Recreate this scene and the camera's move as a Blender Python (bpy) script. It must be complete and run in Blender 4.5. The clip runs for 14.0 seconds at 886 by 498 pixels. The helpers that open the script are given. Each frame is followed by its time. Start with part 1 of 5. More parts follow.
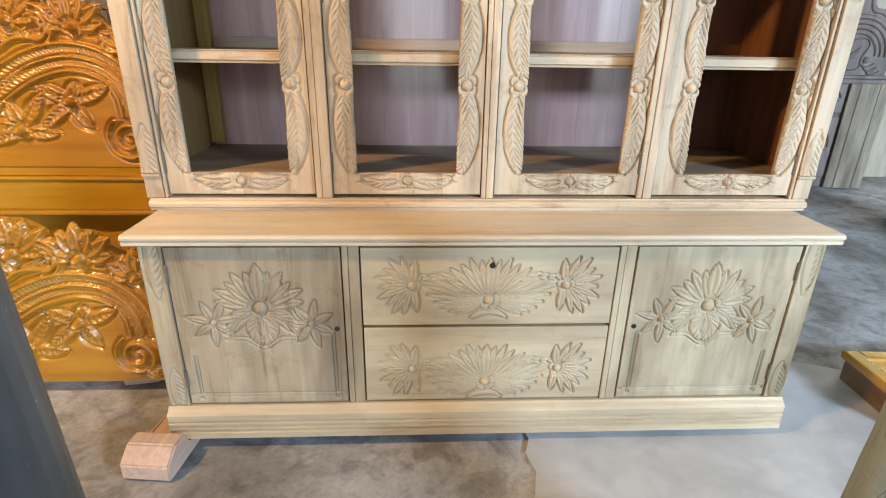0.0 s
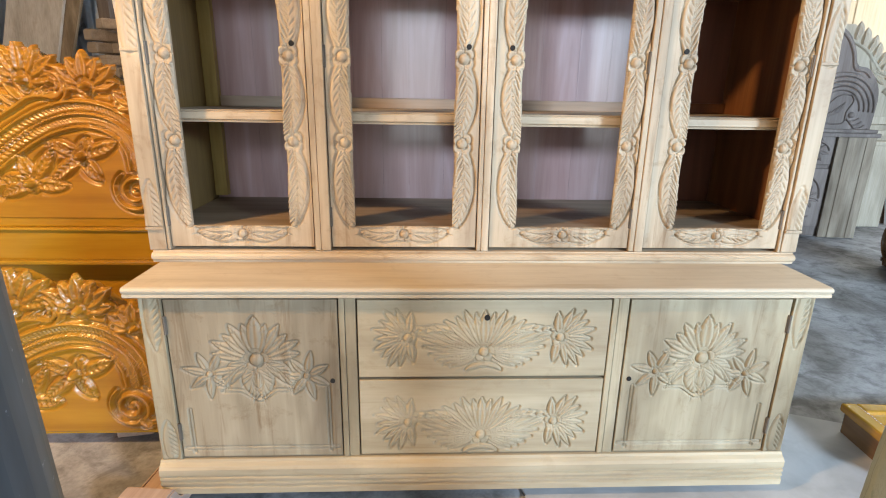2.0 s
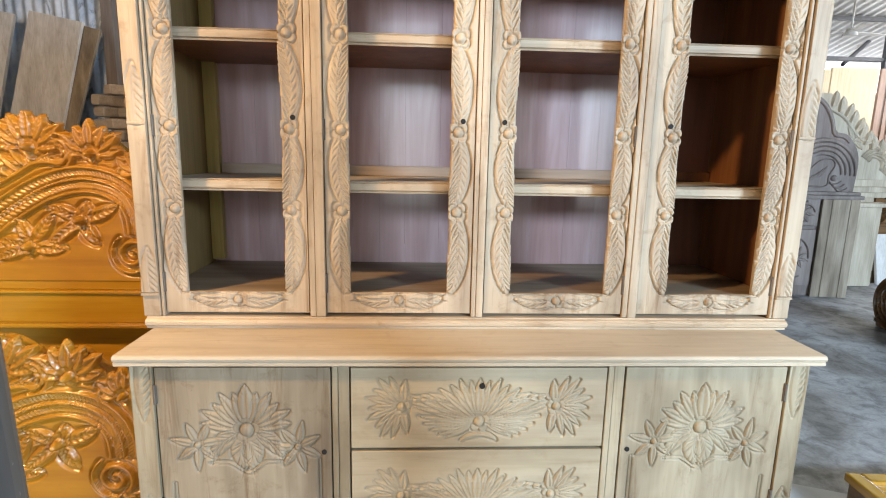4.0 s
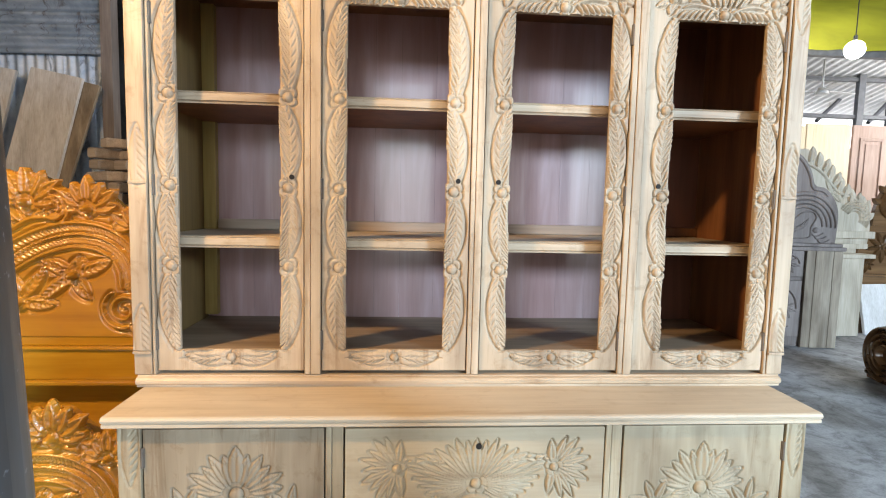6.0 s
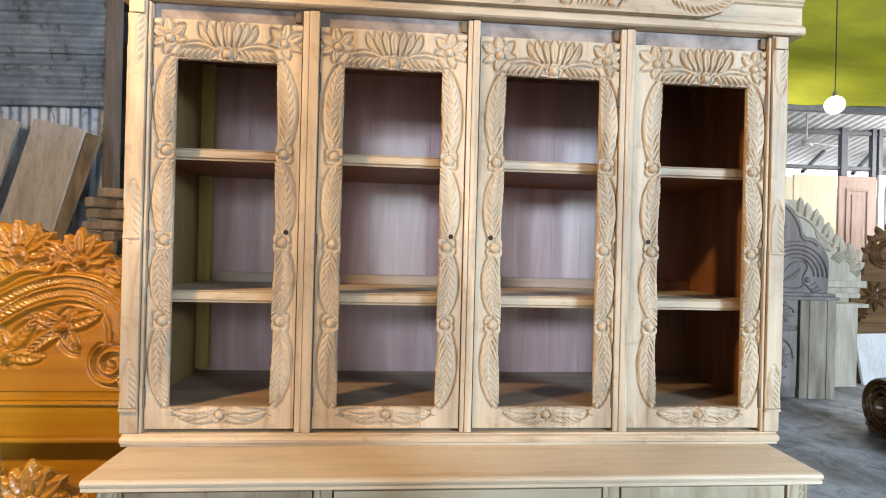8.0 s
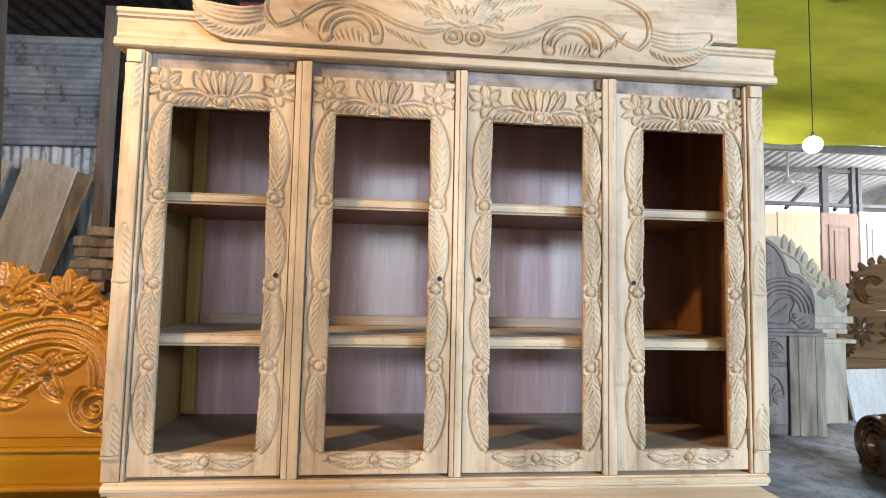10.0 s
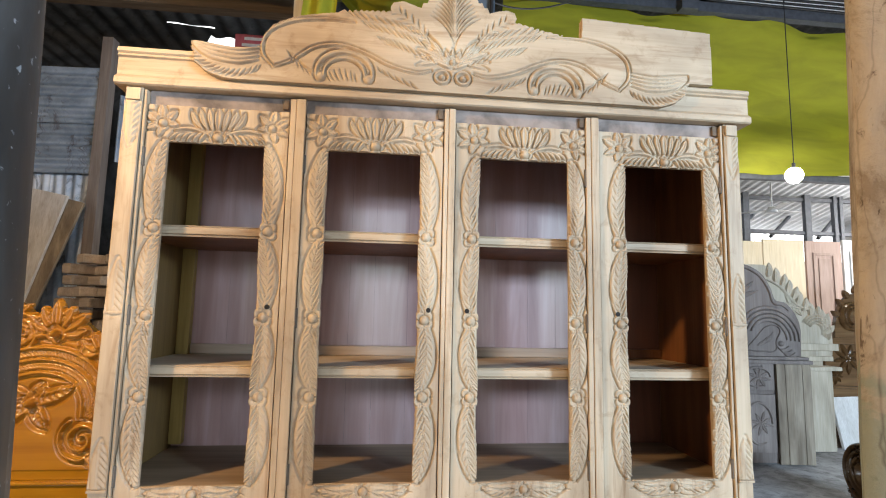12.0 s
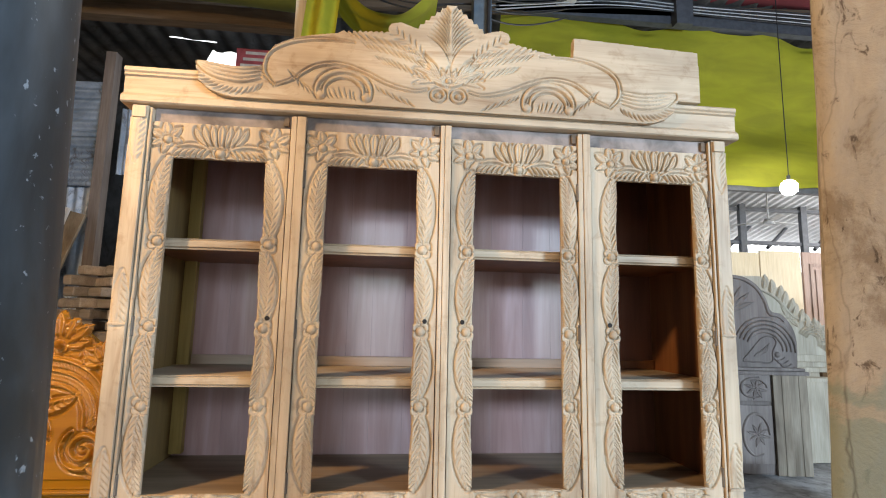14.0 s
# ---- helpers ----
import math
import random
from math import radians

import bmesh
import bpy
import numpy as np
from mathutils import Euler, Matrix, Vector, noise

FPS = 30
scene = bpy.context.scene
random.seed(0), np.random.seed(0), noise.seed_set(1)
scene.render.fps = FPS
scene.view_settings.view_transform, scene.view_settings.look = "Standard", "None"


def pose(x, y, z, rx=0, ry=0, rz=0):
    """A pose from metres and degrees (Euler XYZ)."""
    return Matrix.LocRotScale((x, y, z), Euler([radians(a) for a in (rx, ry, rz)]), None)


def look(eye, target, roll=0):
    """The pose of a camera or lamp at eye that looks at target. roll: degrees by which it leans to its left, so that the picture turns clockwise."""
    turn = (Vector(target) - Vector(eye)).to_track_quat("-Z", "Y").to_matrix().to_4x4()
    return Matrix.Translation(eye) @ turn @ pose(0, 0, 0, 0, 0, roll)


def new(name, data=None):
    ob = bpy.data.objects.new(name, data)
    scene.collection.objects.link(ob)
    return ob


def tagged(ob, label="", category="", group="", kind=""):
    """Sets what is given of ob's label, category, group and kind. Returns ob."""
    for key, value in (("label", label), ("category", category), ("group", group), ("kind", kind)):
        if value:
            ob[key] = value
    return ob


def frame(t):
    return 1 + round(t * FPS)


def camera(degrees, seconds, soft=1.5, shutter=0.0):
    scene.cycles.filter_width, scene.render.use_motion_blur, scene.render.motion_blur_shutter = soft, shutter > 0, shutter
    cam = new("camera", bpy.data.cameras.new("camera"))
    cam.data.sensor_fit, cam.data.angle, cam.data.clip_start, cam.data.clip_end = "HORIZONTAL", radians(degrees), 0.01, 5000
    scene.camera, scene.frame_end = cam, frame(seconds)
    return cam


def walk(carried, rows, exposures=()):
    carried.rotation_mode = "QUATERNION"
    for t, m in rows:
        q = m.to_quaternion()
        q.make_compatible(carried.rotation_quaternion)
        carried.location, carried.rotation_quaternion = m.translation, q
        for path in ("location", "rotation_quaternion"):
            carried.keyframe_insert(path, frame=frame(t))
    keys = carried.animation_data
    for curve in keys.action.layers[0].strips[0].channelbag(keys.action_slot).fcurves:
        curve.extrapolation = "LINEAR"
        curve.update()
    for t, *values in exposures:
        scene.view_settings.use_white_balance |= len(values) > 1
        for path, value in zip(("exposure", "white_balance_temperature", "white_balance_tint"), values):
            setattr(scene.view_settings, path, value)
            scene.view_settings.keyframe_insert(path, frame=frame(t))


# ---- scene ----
cam = camera(80.6, 14.0, soft=1.05)
PATH = [
    (0, (-0.205, -1.526, 1.165), (-0.114, 0.332, 0.433), 0.90),
    (0.5, (-0.202, -1.534, 1.167), (-0.112, 0.336, 0.462), 0.90),
    (1, (-0.199, -1.541, 1.177), (-0.108, 0.345, 0.520), 0.90),
    (1.5, (-0.194, -1.546, 1.186), (-0.106, 0.356, 0.576), 0.90),
    (2, (-0.193, -1.550, 1.192), (-0.103, 0.367, 0.627), 1.00),
    (2.5, (-0.192, -1.554, 1.201), (-0.101, 0.379, 0.694), 1.00),
    (3, (-0.191, -1.556, 1.212), (-0.093, 0.390, 0.757), 1.10),
    (5.5, (-0.206, -1.567, 1.246), (-0.081, 0.417, 1.027), 1.30),
    (6, (-0.211, -1.571, 1.255), (-0.068, 0.417, 1.081), 1.30),
    (6.5, (-0.202, -1.568, 1.266), (-0.048, 0.423, 1.141), 1.40),
    (7, (-0.198, -1.571, 1.274), (-0.045, 0.422, 1.208), 1.40),
    (7.5, (-0.200, -1.579, 1.278), (-0.045, 0.415, 1.259), 1.50),
    (8, (-0.204, -1.578, 1.282), (-0.047, 0.416, 1.285), 1.40),
    (8.5, (-0.200, -1.573, 1.290), (-0.027, 0.419, 1.333), 1.40),
    (9, (-0.198, -1.579, 1.294), (-0.021, 0.411, 1.377), 1.40),
    (11.5, (-0.201, -1.629, 1.314), (0.013, 0.349, 1.523), 1.10),
    (12, (-0.196, -1.640, 1.318), (0.022, 0.334, 1.557), 1.20),
    (12.5, (-0.197, -1.650, 1.324), (0.019, 0.320, 1.588), 1.10),
    (13, (-0.198, -1.666, 1.324), (0.019, 0.303, 1.599), 1.10),
    (13.5, (-0.194, -1.685, 1.321), (0.023, 0.284, 1.600), 1.10),
    (14, (-0.190, -1.686, 1.318), (0.029, 0.282, 1.599), 1.20),
]
walk(cam, [(t, look(eye, target, roll)) for t, eye, target, roll in PATH], exposures=((0, 0.08), (3, 0.06), (6, 0.12), (7, -0.05), (9, 0.07), (11.5, -0.17), (14, -0.19)))

# ---- world, lights ----
world = bpy.data.worlds.new("sky")
scene.world = world
world.use_nodes = True
wn = world.node_tree
sky = wn.nodes.new("ShaderNodeTexSky")
sky.sky_type, sky.sun_disc, sky.sun_elevation, sky.sun_rotation = "NISHITA", False, radians(50), radians(200)
wn.links.new(sky.outputs[0], wn.nodes["Background"].inputs[0])
wn.nodes["Background"].inputs[1].default_value = 0.12


def area(name, at, target, w, h, power, color):
    d = bpy.data.lights.new(name, "AREA")
    d.shape, d.size, d.size_y, d.energy, d.color = "RECTANGLE", w, h, power, color
    ob = new(name, d)
    ob.matrix_world = look(at, target)
    return ob


def bulb_light(name, at, power, color, r=0.05):
    d = bpy.data.lights.new(name, "POINT")
    d.energy, d.color, d.shadow_soft_size = power, color, r
    ob = new(name, d)
    ob.location = at
    return ob


# daylight in the wide shop front behind the camera
area("daylight_front", (0.75, -5.95, 1.95), (0.75, 0, 1.95), 4.4, 2.9, 135, (0.84, 0.92, 1.0))
# cool lamp set by the shelf shadows; its side window is made up
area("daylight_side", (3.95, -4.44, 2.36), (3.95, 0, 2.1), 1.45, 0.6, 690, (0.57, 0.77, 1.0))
# unseen lamp added to brighten the hall
area("daylight_yard", (9.9, 5.0, 2.4), (5, 4.6, 1.2), 4.5, 2.6, 560, (1.0, 0.98, 0.95))
# bare bulbs that hang over the shop floor
bulb_light("bulb_warm", (-2.15, -1.25, 2.68), 325, (1.0, 0.60, 0.24), 0.09)
bulb_light("bulb_far", (4.98, 4.36, 3.15), 28, (1.0, 0.95, 0.82), 0.07)


# ---- materials ----
def material(name, rough=0.6, metal=0.0):
    m = bpy.data.materials.new(name)
    m.use_nodes = True
    b = m.node_tree.nodes["Principled BSDF"]
    b.inputs["Roughness"].default_value, b.inputs["Metallic"].default_value = rough, metal
    return m, m.node_tree.nodes, m.node_tree.links, b


def coords(n, l, scale, loc=(0, 0, 0)):
    tc, mp = n.new("ShaderNodeTexCoord"), n.new("ShaderNodeMapping")
    mp.inputs["Scale"].default_value, mp.inputs["Location"].default_value = scale, loc
    l.new(tc.outputs["Object"], mp.inputs["Vector"])
    return mp.outputs[0]


def noise_tex(n, l, vec, scale, detail=4.0, dist=0.0, rough=0.55):
    t = n.new("ShaderNodeTexNoise")
    t.inputs["Scale"].default_value, t.inputs["Detail"].default_value = scale, detail
    t.inputs["Distortion"].default_value, t.inputs["Roughness"].default_value = dist, rough
    l.new(vec, t.inputs["Vector"])
    return t.outputs["Fac"]


def ramp(n, l, fac, *stops):
    r = n.new("ShaderNodeValToRGB")
    e = r.color_ramp.elements
    while len(e) < len(stops):
        e.new(0.5)
    for k, (p, c) in zip(e, stops):
        k.position, k.color = p, (*c, 1) if len(c) == 3 else c
    l.new(fac, r.inputs[0])
    return r.outputs[0]


def mix(n, l, kind, fac, a, b):
    x = n.new("ShaderNodeMix")
    x.data_type, x.blend_type = "RGBA", kind
    for socket, v in ((x.inputs[0], fac), (x.inputs[6], a), (x.inputs[7], b)):
        if isinstance(v, (int, float)):
            socket.default_value = v
        elif isinstance(v, tuple):
            socket.default_value = (*v, 1)
        else:
            l.new(v, socket)
    return x.outputs[2]


def bump(n, l, b, fac, strength, dist=0.002):
    k = n.new("ShaderNodeBump")
    k.inputs["Strength"].default_value, k.inputs["Distance"].default_value = strength, dist
    l.new(fac, k.inputs["Height"])
    l.new(k.outputs[0], b.inputs["Normal"])


def vary(n, l, col, amount=0.18):
    o, r = n.new("ShaderNodeObjectInfo"), n.new("ShaderNodeMapRange")
    r.inputs[3].default_value, r.inputs[4].default_value = 1 - amount, 1 + amount * 0.5
    h = n.new("ShaderNodeHueSaturation")
    l.new(o.outputs["Random"], r.inputs[0])
    l.new(r.outputs[0], h.inputs["Value"])
    l.new(col, h.inputs["Color"])
    return h.outputs[0]


def wood(name, axis, dark, mid, light, rough=0.55, coat=0.0, stain=0.5, grain=0.35, amount=0.12, fine=1.0, dirt=0.0, sheen=0.12):
    """Wood with grain along axis; stain: how far broad blotches show."""
    m, n, l, b = material(name, rough)
    s = [13.0 * fine] * 3
    s["xyz".index(axis)] = 1.3
    v = coords(n, l, s)
    g = noise_tex(n, l, v, 1.0, 5, 0.6)
    s2 = [95.0 * fine] * 3
    s2["xyz".index(axis)] = 3.0
    f = noise_tex(n, l, coords(n, l, s2, (3, 1, 7)), 1.0, 3)
    col = ramp(n, l, g, (0.22, dark), (0.5, mid), (0.78, light))
    col = mix(n, l, "MULTIPLY", grain, col, ramp(n, l, f, (0.3, (0.55, 0.5, 0.45)), (0.6, (1, 1, 1))))
    s3 = [5.0] * 3
    s3["xyz".index(axis)] = 1.6
    big = noise_tex(n, l, coords(n, l, s3, (9, 4, 2)), 1.0, 3, 0.4)
    col = mix(n, l, "MULTIPLY", stain, col, ramp(n, l, big, (0.36, (0.60, 0.57, 0.55)), (0.58, (1, 1, 1))))
    if dirt:
        s4 = [26.0] * 3
        s4["xyz".index(axis)] = 2.2
        d = noise_tex(n, l, coords(n, l, s4, (2, 8, 5)), 1.0, 5, 0.8, 0.65)
        col = mix(n, l, "MULTIPLY", dirt, col, ramp(n, l, d, (0.53, (1, 1, 1)), (0.70, (0.50, 0.36, 0.24))))
        e = noise_tex(n, l, coords(n, l, (17, 17, 17), (1, 6, 3)), 1.0, 5, 0.4, 0.7)
        col = mix(n, l, "MULTIPLY", dirt, col, ramp(n, l, e, (0.55, (1, 1, 1)), (0.75, (0.62, 0.52, 0.42))))
    l.new(vary(n, l, col, amount), b.inputs["Base Color"])
    bump(n, l, b, f, 0.25, 0.0015)
    b.inputs["Specular IOR Level"].default_value = 0.5 if coat else 0.3
    b.inputs["Coat Weight"].default_value, b.inputs["Coat Roughness"].default_value = coat, sheen
    return m


RAW = dict(dark=(0.455, 0.35, 0.232), mid=(0.58, 0.455, 0.315), light=(0.65, 0.54, 0.39), grain=0.22, stain=0.75, dirt=0.65)
raw_v = wood("raw_wood_upright", "z", **RAW)
raw_h = wood("raw_wood_level", "x", **RAW)
# paler and less blotched than the other level wood
top_wood = wood("paler_worktop_wood", "x", dark=(0.58, 0.475, 0.34), mid=(0.66, 0.55, 0.40), light=(0.71, 0.605, 0.455), grain=0.15, stain=0.35, dirt=0.3)
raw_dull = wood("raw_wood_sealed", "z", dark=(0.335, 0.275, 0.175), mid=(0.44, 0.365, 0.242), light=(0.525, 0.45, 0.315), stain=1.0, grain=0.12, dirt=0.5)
# browner left door, with part of its dimness put into the colour
raw_brown_dim = wood("raw_wood_brown_dim_door", "z", dark=(0.285, 0.228, 0.150), mid=(0.365, 0.295, 0.20), light=(0.45, 0.375, 0.265), stain=1.0, grain=0.14, dirt=0.7)
raw_dull_h = wood("raw_wood_sealed_level", "x", dark=(0.40, 0.325, 0.21), mid=(0.515, 0.425, 0.285), light=(0.58, 0.495, 0.35), stain=0.6, grain=0.12, dirt=0.28)
# back boards, their base lightened to hold the cool sheen
mauve_panel = wood("mauve_sheen_panel", "z", dark=(0.255, 0.14, 0.125), mid=(0.355, 0.225, 0.21), light=(0.445, 0.315, 0.305), rough=0.34, coat=1.0, stain=0.3, grain=0.15, amount=0.06)
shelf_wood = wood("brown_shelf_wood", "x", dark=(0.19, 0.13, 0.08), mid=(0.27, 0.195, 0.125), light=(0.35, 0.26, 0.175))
# darker red copy of the back boards; its shade is put into the colour
shaded_panel = wood("shaded_red_board", "z", dark=(0.085, 0.028, 0.015), mid=(0.15, 0.055, 0.029), light=(0.21, 0.082, 0.044), rough=0.35, coat=0.4, stain=0.3, grain=0.2)
pale_shelf = wood("pale_shelf_wood", "x", dark=(0.46, 0.37, 0.26), mid=(0.56, 0.46, 0.34), light=(0.63, 0.54, 0.42), stain=0.6)
rail_wood = wood("back_rail_wood", "x", dark=(0.25, 0.175, 0.12), mid=(0.33, 0.245, 0.175), light=(0.40, 0.31, 0.235), stain=0.6)
# bright copy for the lit strip of the left inner side
inner_lit_wood = wood("inner_lit_wood", "z", dark=(0.28, 0.19, 0.055), mid=(0.40, 0.29, 0.09), light=(0.48, 0.36, 0.13), rough=0.5)
# dark copy for the shaded rest of that side
inner_shaded = wood("inner_shaded_wood", "z", dark=(0.12, 0.072, 0.024), mid=(0.18, 0.112, 0.038), light=(0.24, 0.155, 0.055), rough=0.5)
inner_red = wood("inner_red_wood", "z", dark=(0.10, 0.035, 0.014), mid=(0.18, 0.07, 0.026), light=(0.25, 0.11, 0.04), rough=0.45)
amber = wood("amber_varnish", "x", dark=(0.36, 0.165, 0.010), mid=(0.48, 0.24, 0.016), light=(0.58, 0.32, 0.028), rough=0.22, coat=1.0, stain=0.25, grain=0.2)
amber_carved = wood("amber_varnish_carved", "x", dark=(0.31, 0.125, 0.008), mid=(0.43, 0.195, 0.013), light=(0.53, 0.265, 0.022), rough=0.34, coat=0.8, stain=0.25, grain=0.1, sheen=0.2)
brown_gloss = wood("brown_varnish", "x", dark=(0.10, 0.05, 0.02), mid=(0.19, 0.10, 0.04), light=(0.3, 0.17, 0.07), rough=0.25, coat=0.9)
grey_wood = wood("grey_primed_wood", "z", dark=(0.155, 0.128, 0.113), mid=(0.24, 0.20, 0.178), light=(0.32, 0.275, 0.245), rough=0.7)
pale_wood = wood("pale_raw_wood", "z", dark=(0.42, 0.36, 0.27), mid=(0.54, 0.47, 0.36), light=(0.64, 0.58, 0.47))
streaky_wood = wood("streaky_plank_wood", "z", dark=(0.17, 0.13, 0.095), mid=(0.29, 0.235, 0.17), light=(0.45, 0.38, 0.29), stain=0.8)
plank_wood = wood("sawn_plank", "z", dark=(0.52, 0.51, 0.50), mid=(0.65, 0.64, 0.63), light=(0.73, 0.72, 0.71), stain=0.5, dirt=0.3)
block_wood = wood("sawn_block", "x", dark=(0.33, 0.27, 0.22), mid=(0.46, 0.385, 0.32), light=(0.57, 0.49, 0.41), amount=0.4)
pink_wood = wood("pink_sawn_wood", "y", dark=(0.42, 0.30, 0.24), mid=(0.50, 0.37, 0.30), light=(0.57, 0.44, 0.365))
beam_wood = wood("old_beam", "x", dark=(0.08, 0.055, 0.038), mid=(0.155, 0.112, 0.075), light=(0.23, 0.17, 0.115), rough=0.8)
cream_board = wood("cream_board", "z", dark=(0.58, 0.47, 0.3), mid=(0.66, 0.55, 0.38), light=(0.72, 0.63, 0.47), stain=0.2)
rosy_board = wood("rosy_door_wood", "z", dark=(0.30, 0.19, 0.15), mid=(0.38, 0.26, 0.21), light=(0.46, 0.33, 0.27), stain=0.3)
white_board = wood("white_board", "z", dark=(0.58, 0.57, 0.54), mid=(0.66, 0.65, 0.62), light=(0.72, 0.71, 0.69), stain=0.3)


def old_post_wood():
    """Grey brown adze-dressed timber with flaked patches, long checks, and the rest of old green paint low on one face."""
    m, n, l, b = material("weathered_post", 0.85)
    g = noise_tex(n, l, coords(n, l, (22, 22, 5)), 1.0, 7, 0.4, 0.7)
    col = ramp(n, l, g, (0.25, (0.29, 0.255, 0.215)), (0.5, (0.36, 0.32, 0.272)), (0.75, (0.42, 0.38, 0.328)))
    mott = noise_tex(n, l, coords(n, l, (9, 9, 7), (7, 3, 2)), 1.0, 8, 0.4, 0.75)
    col = mix(n, l, "MULTIPLY", 0.75, col, ramp(n, l, mott, (0.40, (0.50, 0.43, 0.37)), (0.50, (1, 1, 1)), (0.62, (1.12, 1.10, 1.08))))
    spots = noise_tex(n, l, coords(n, l, (48, 48, 24), (5, 2, 1)), 1.0, 6, 0.7, 0.65)
    col = mix(n, l, "MULTIPLY", 0.85, col, ramp(n, l, spots, (0.33, (0.20, 0.15, 0.12)), (0.40, (1, 1, 1))))
    crack = n.new("ShaderNodeTexVoronoi")
    crack.feature = "DISTANCE_TO_EDGE"
    crack.inputs["Scale"].default_value = 1.0
    warp = noise_tex(n, l, coords(n, l, (9, 9, 4)), 1.0, 4)
    shake = n.new("ShaderNodeVectorMath")
    shake.operation = "ADD"
    l.new(coords(n, l, (11, 11, 0.9), (2, 5, 0.4)), shake.inputs[0])
    l.new(warp, shake.inputs[1])
    l.new(shake.outputs[0], crack.inputs["Vector"])
    line = ramp(n, l, crack.outputs["Distance"], (0.0, (0.16, 0.12, 0.10)), (0.022, (1, 1, 1)))
    col = mix(n, l, "MULTIPLY", 0.3, col, line)
    tc, sep = n.new("ShaderNodeTexCoord"), n.new("ShaderNodeSeparateXYZ")
    l.new(tc.outputs["Object"], sep.inputs[0])
    add, edge = n.new("ShaderNodeMath"), noise_tex(n, l, coords(n, l, (12, 12, 12)), 1.0, 5)
    add.operation = "MULTIPLY_ADD"
    add.inputs[1].default_value = 0.16
    l.new(edge, add.inputs[0])
    l.new(sep.outputs["Z"], add.inputs[2])
    sc = n.new("ShaderNodeMath")
    sc.operation = "DIVIDE"
    l.new(add.outputs[0], sc.inputs[0])
    sc.inputs[1].default_value = 1.36
    mask = ramp(n, l, sc.outputs[0], (0.975, (0.8, 0.8, 0.8)), (0.985, (0, 0, 0)))
    band = ramp(n, l, sc.outputs[0], (0.945, (1, 1, 1)), (0.950, (0.25, 0.25, 0.25)), (0.962, (0.25, 0.25, 0.25)), (0.967, (1, 1, 1)))
    keep = mix(n, l, "MULTIPLY", 1.0, mask, band)
    paint = mix(n, l, "MULTIPLY", 0.6, (0.205, 0.255, 0.225), line)
    l.new(mix(n, l, "MIX", keep, col, paint), b.inputs["Base Color"])
    bump(n, l, b, mott, 0.9, 0.012)
    return m


post_wood = old_post_wood()


def concrete():
    m, n, l, b = material("worn_concrete", 0.5)
    big = noise_tex(n, l, coords(n, l, (1, 1, 1)), 1.7, 7, 0.9, 0.62)
    mid = noise_tex(n, l, coords(n, l, (1, 1, 1), (4, 7, 1)), 9.0, 6, 0.5, 0.65)
    fine = noise_tex(n, l, coords(n, l, (1, 1, 1), (1, 3, 1)), 70.0, 4)
    col = ramp(n, l, big, (0.36, (0.17, 0.168, 0.166)), (0.5, (0.30, 0.30, 0.305)), (0.62, (0.42, 0.425, 0.44)))
    col = mix(n, l, "MULTIPLY", 0.75, col, ramp(n, l, mid, (0.36, (0.45, 0.44, 0.42)), (0.52, (1, 1, 1))))
    col = mix(n, l, "MULTIPLY", 0.4, col, ramp(n, l, fine, (0.35, (0.6, 0.6, 0.6)), (0.55, (1, 1, 1))))
    l.new(col, b.inputs["Base Color"])
    l.new(ramp(n, l, mid, (0.3, (0.62, 0.62, 0.62)), (0.7, (0.36, 0.36, 0.36))), b.inputs["Roughness"])
    bump(n, l, b, mid, 0.25, 0.004)
    return m


floor_mat = concrete()


def tin(name, a, c, rust, rough=0.5):
    m, n, l, b = material(name, rough, 0.25)
    v = coords(n, l, (1.2, 1.2, 1.2))
    big = noise_tex(n, l, v, 2.2, 6, 0.6, 0.65)
    col = ramp(n, l, big, (0.35, a), (0.65, c))
    r = noise_tex(n, l, coords(n, l, (3, 3, 1.1), (2, 8, 5)), 2.0, 6, 1.0, 0.7)
    col = mix(n, l, "MIX", ramp(n, l, r, (0.55, (0, 0, 0)), (0.66, (0.8, 0.8, 0.8))), col, rust)
    l.new(vary(n, l, col), b.inputs["Base Color"])
    bump(n, l, b, r, 0.3, 0.004)
    return m


tin_grey = tin("weathered_tin", (0.21, 0.275, 0.36), (0.43, 0.51, 0.63), (0.10, 0.09, 0.09))
tin_blue = tin("blue_grey_tin", (0.30, 0.38, 0.50), (0.68, 0.72, 0.78), (0.09, 0.10, 0.12))
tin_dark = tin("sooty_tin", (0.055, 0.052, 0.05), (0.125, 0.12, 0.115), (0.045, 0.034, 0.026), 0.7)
tin_roof = tin("pale_tin_roof", (0.45, 0.46, 0.48), (0.62, 0.63, 0.65), (0.3, 0.27, 0.25))


def plain(name, color, rough=0.6, metal=0.0, var=0.3, scale=12.0):
    m, n, l, b = material(name, rough, metal)
    f = noise_tex(n, l, coords(n, l, (1, 1, 1)), scale, 5, 0.4)
    d = tuple(c * (1 - var) for c in color)
    l.new(ramp(n, l, f, (0.35, d), (0.62, color)), b.inputs["Base Color"])
    bump(n, l, b, f, 0.15, 0.002)
    return m


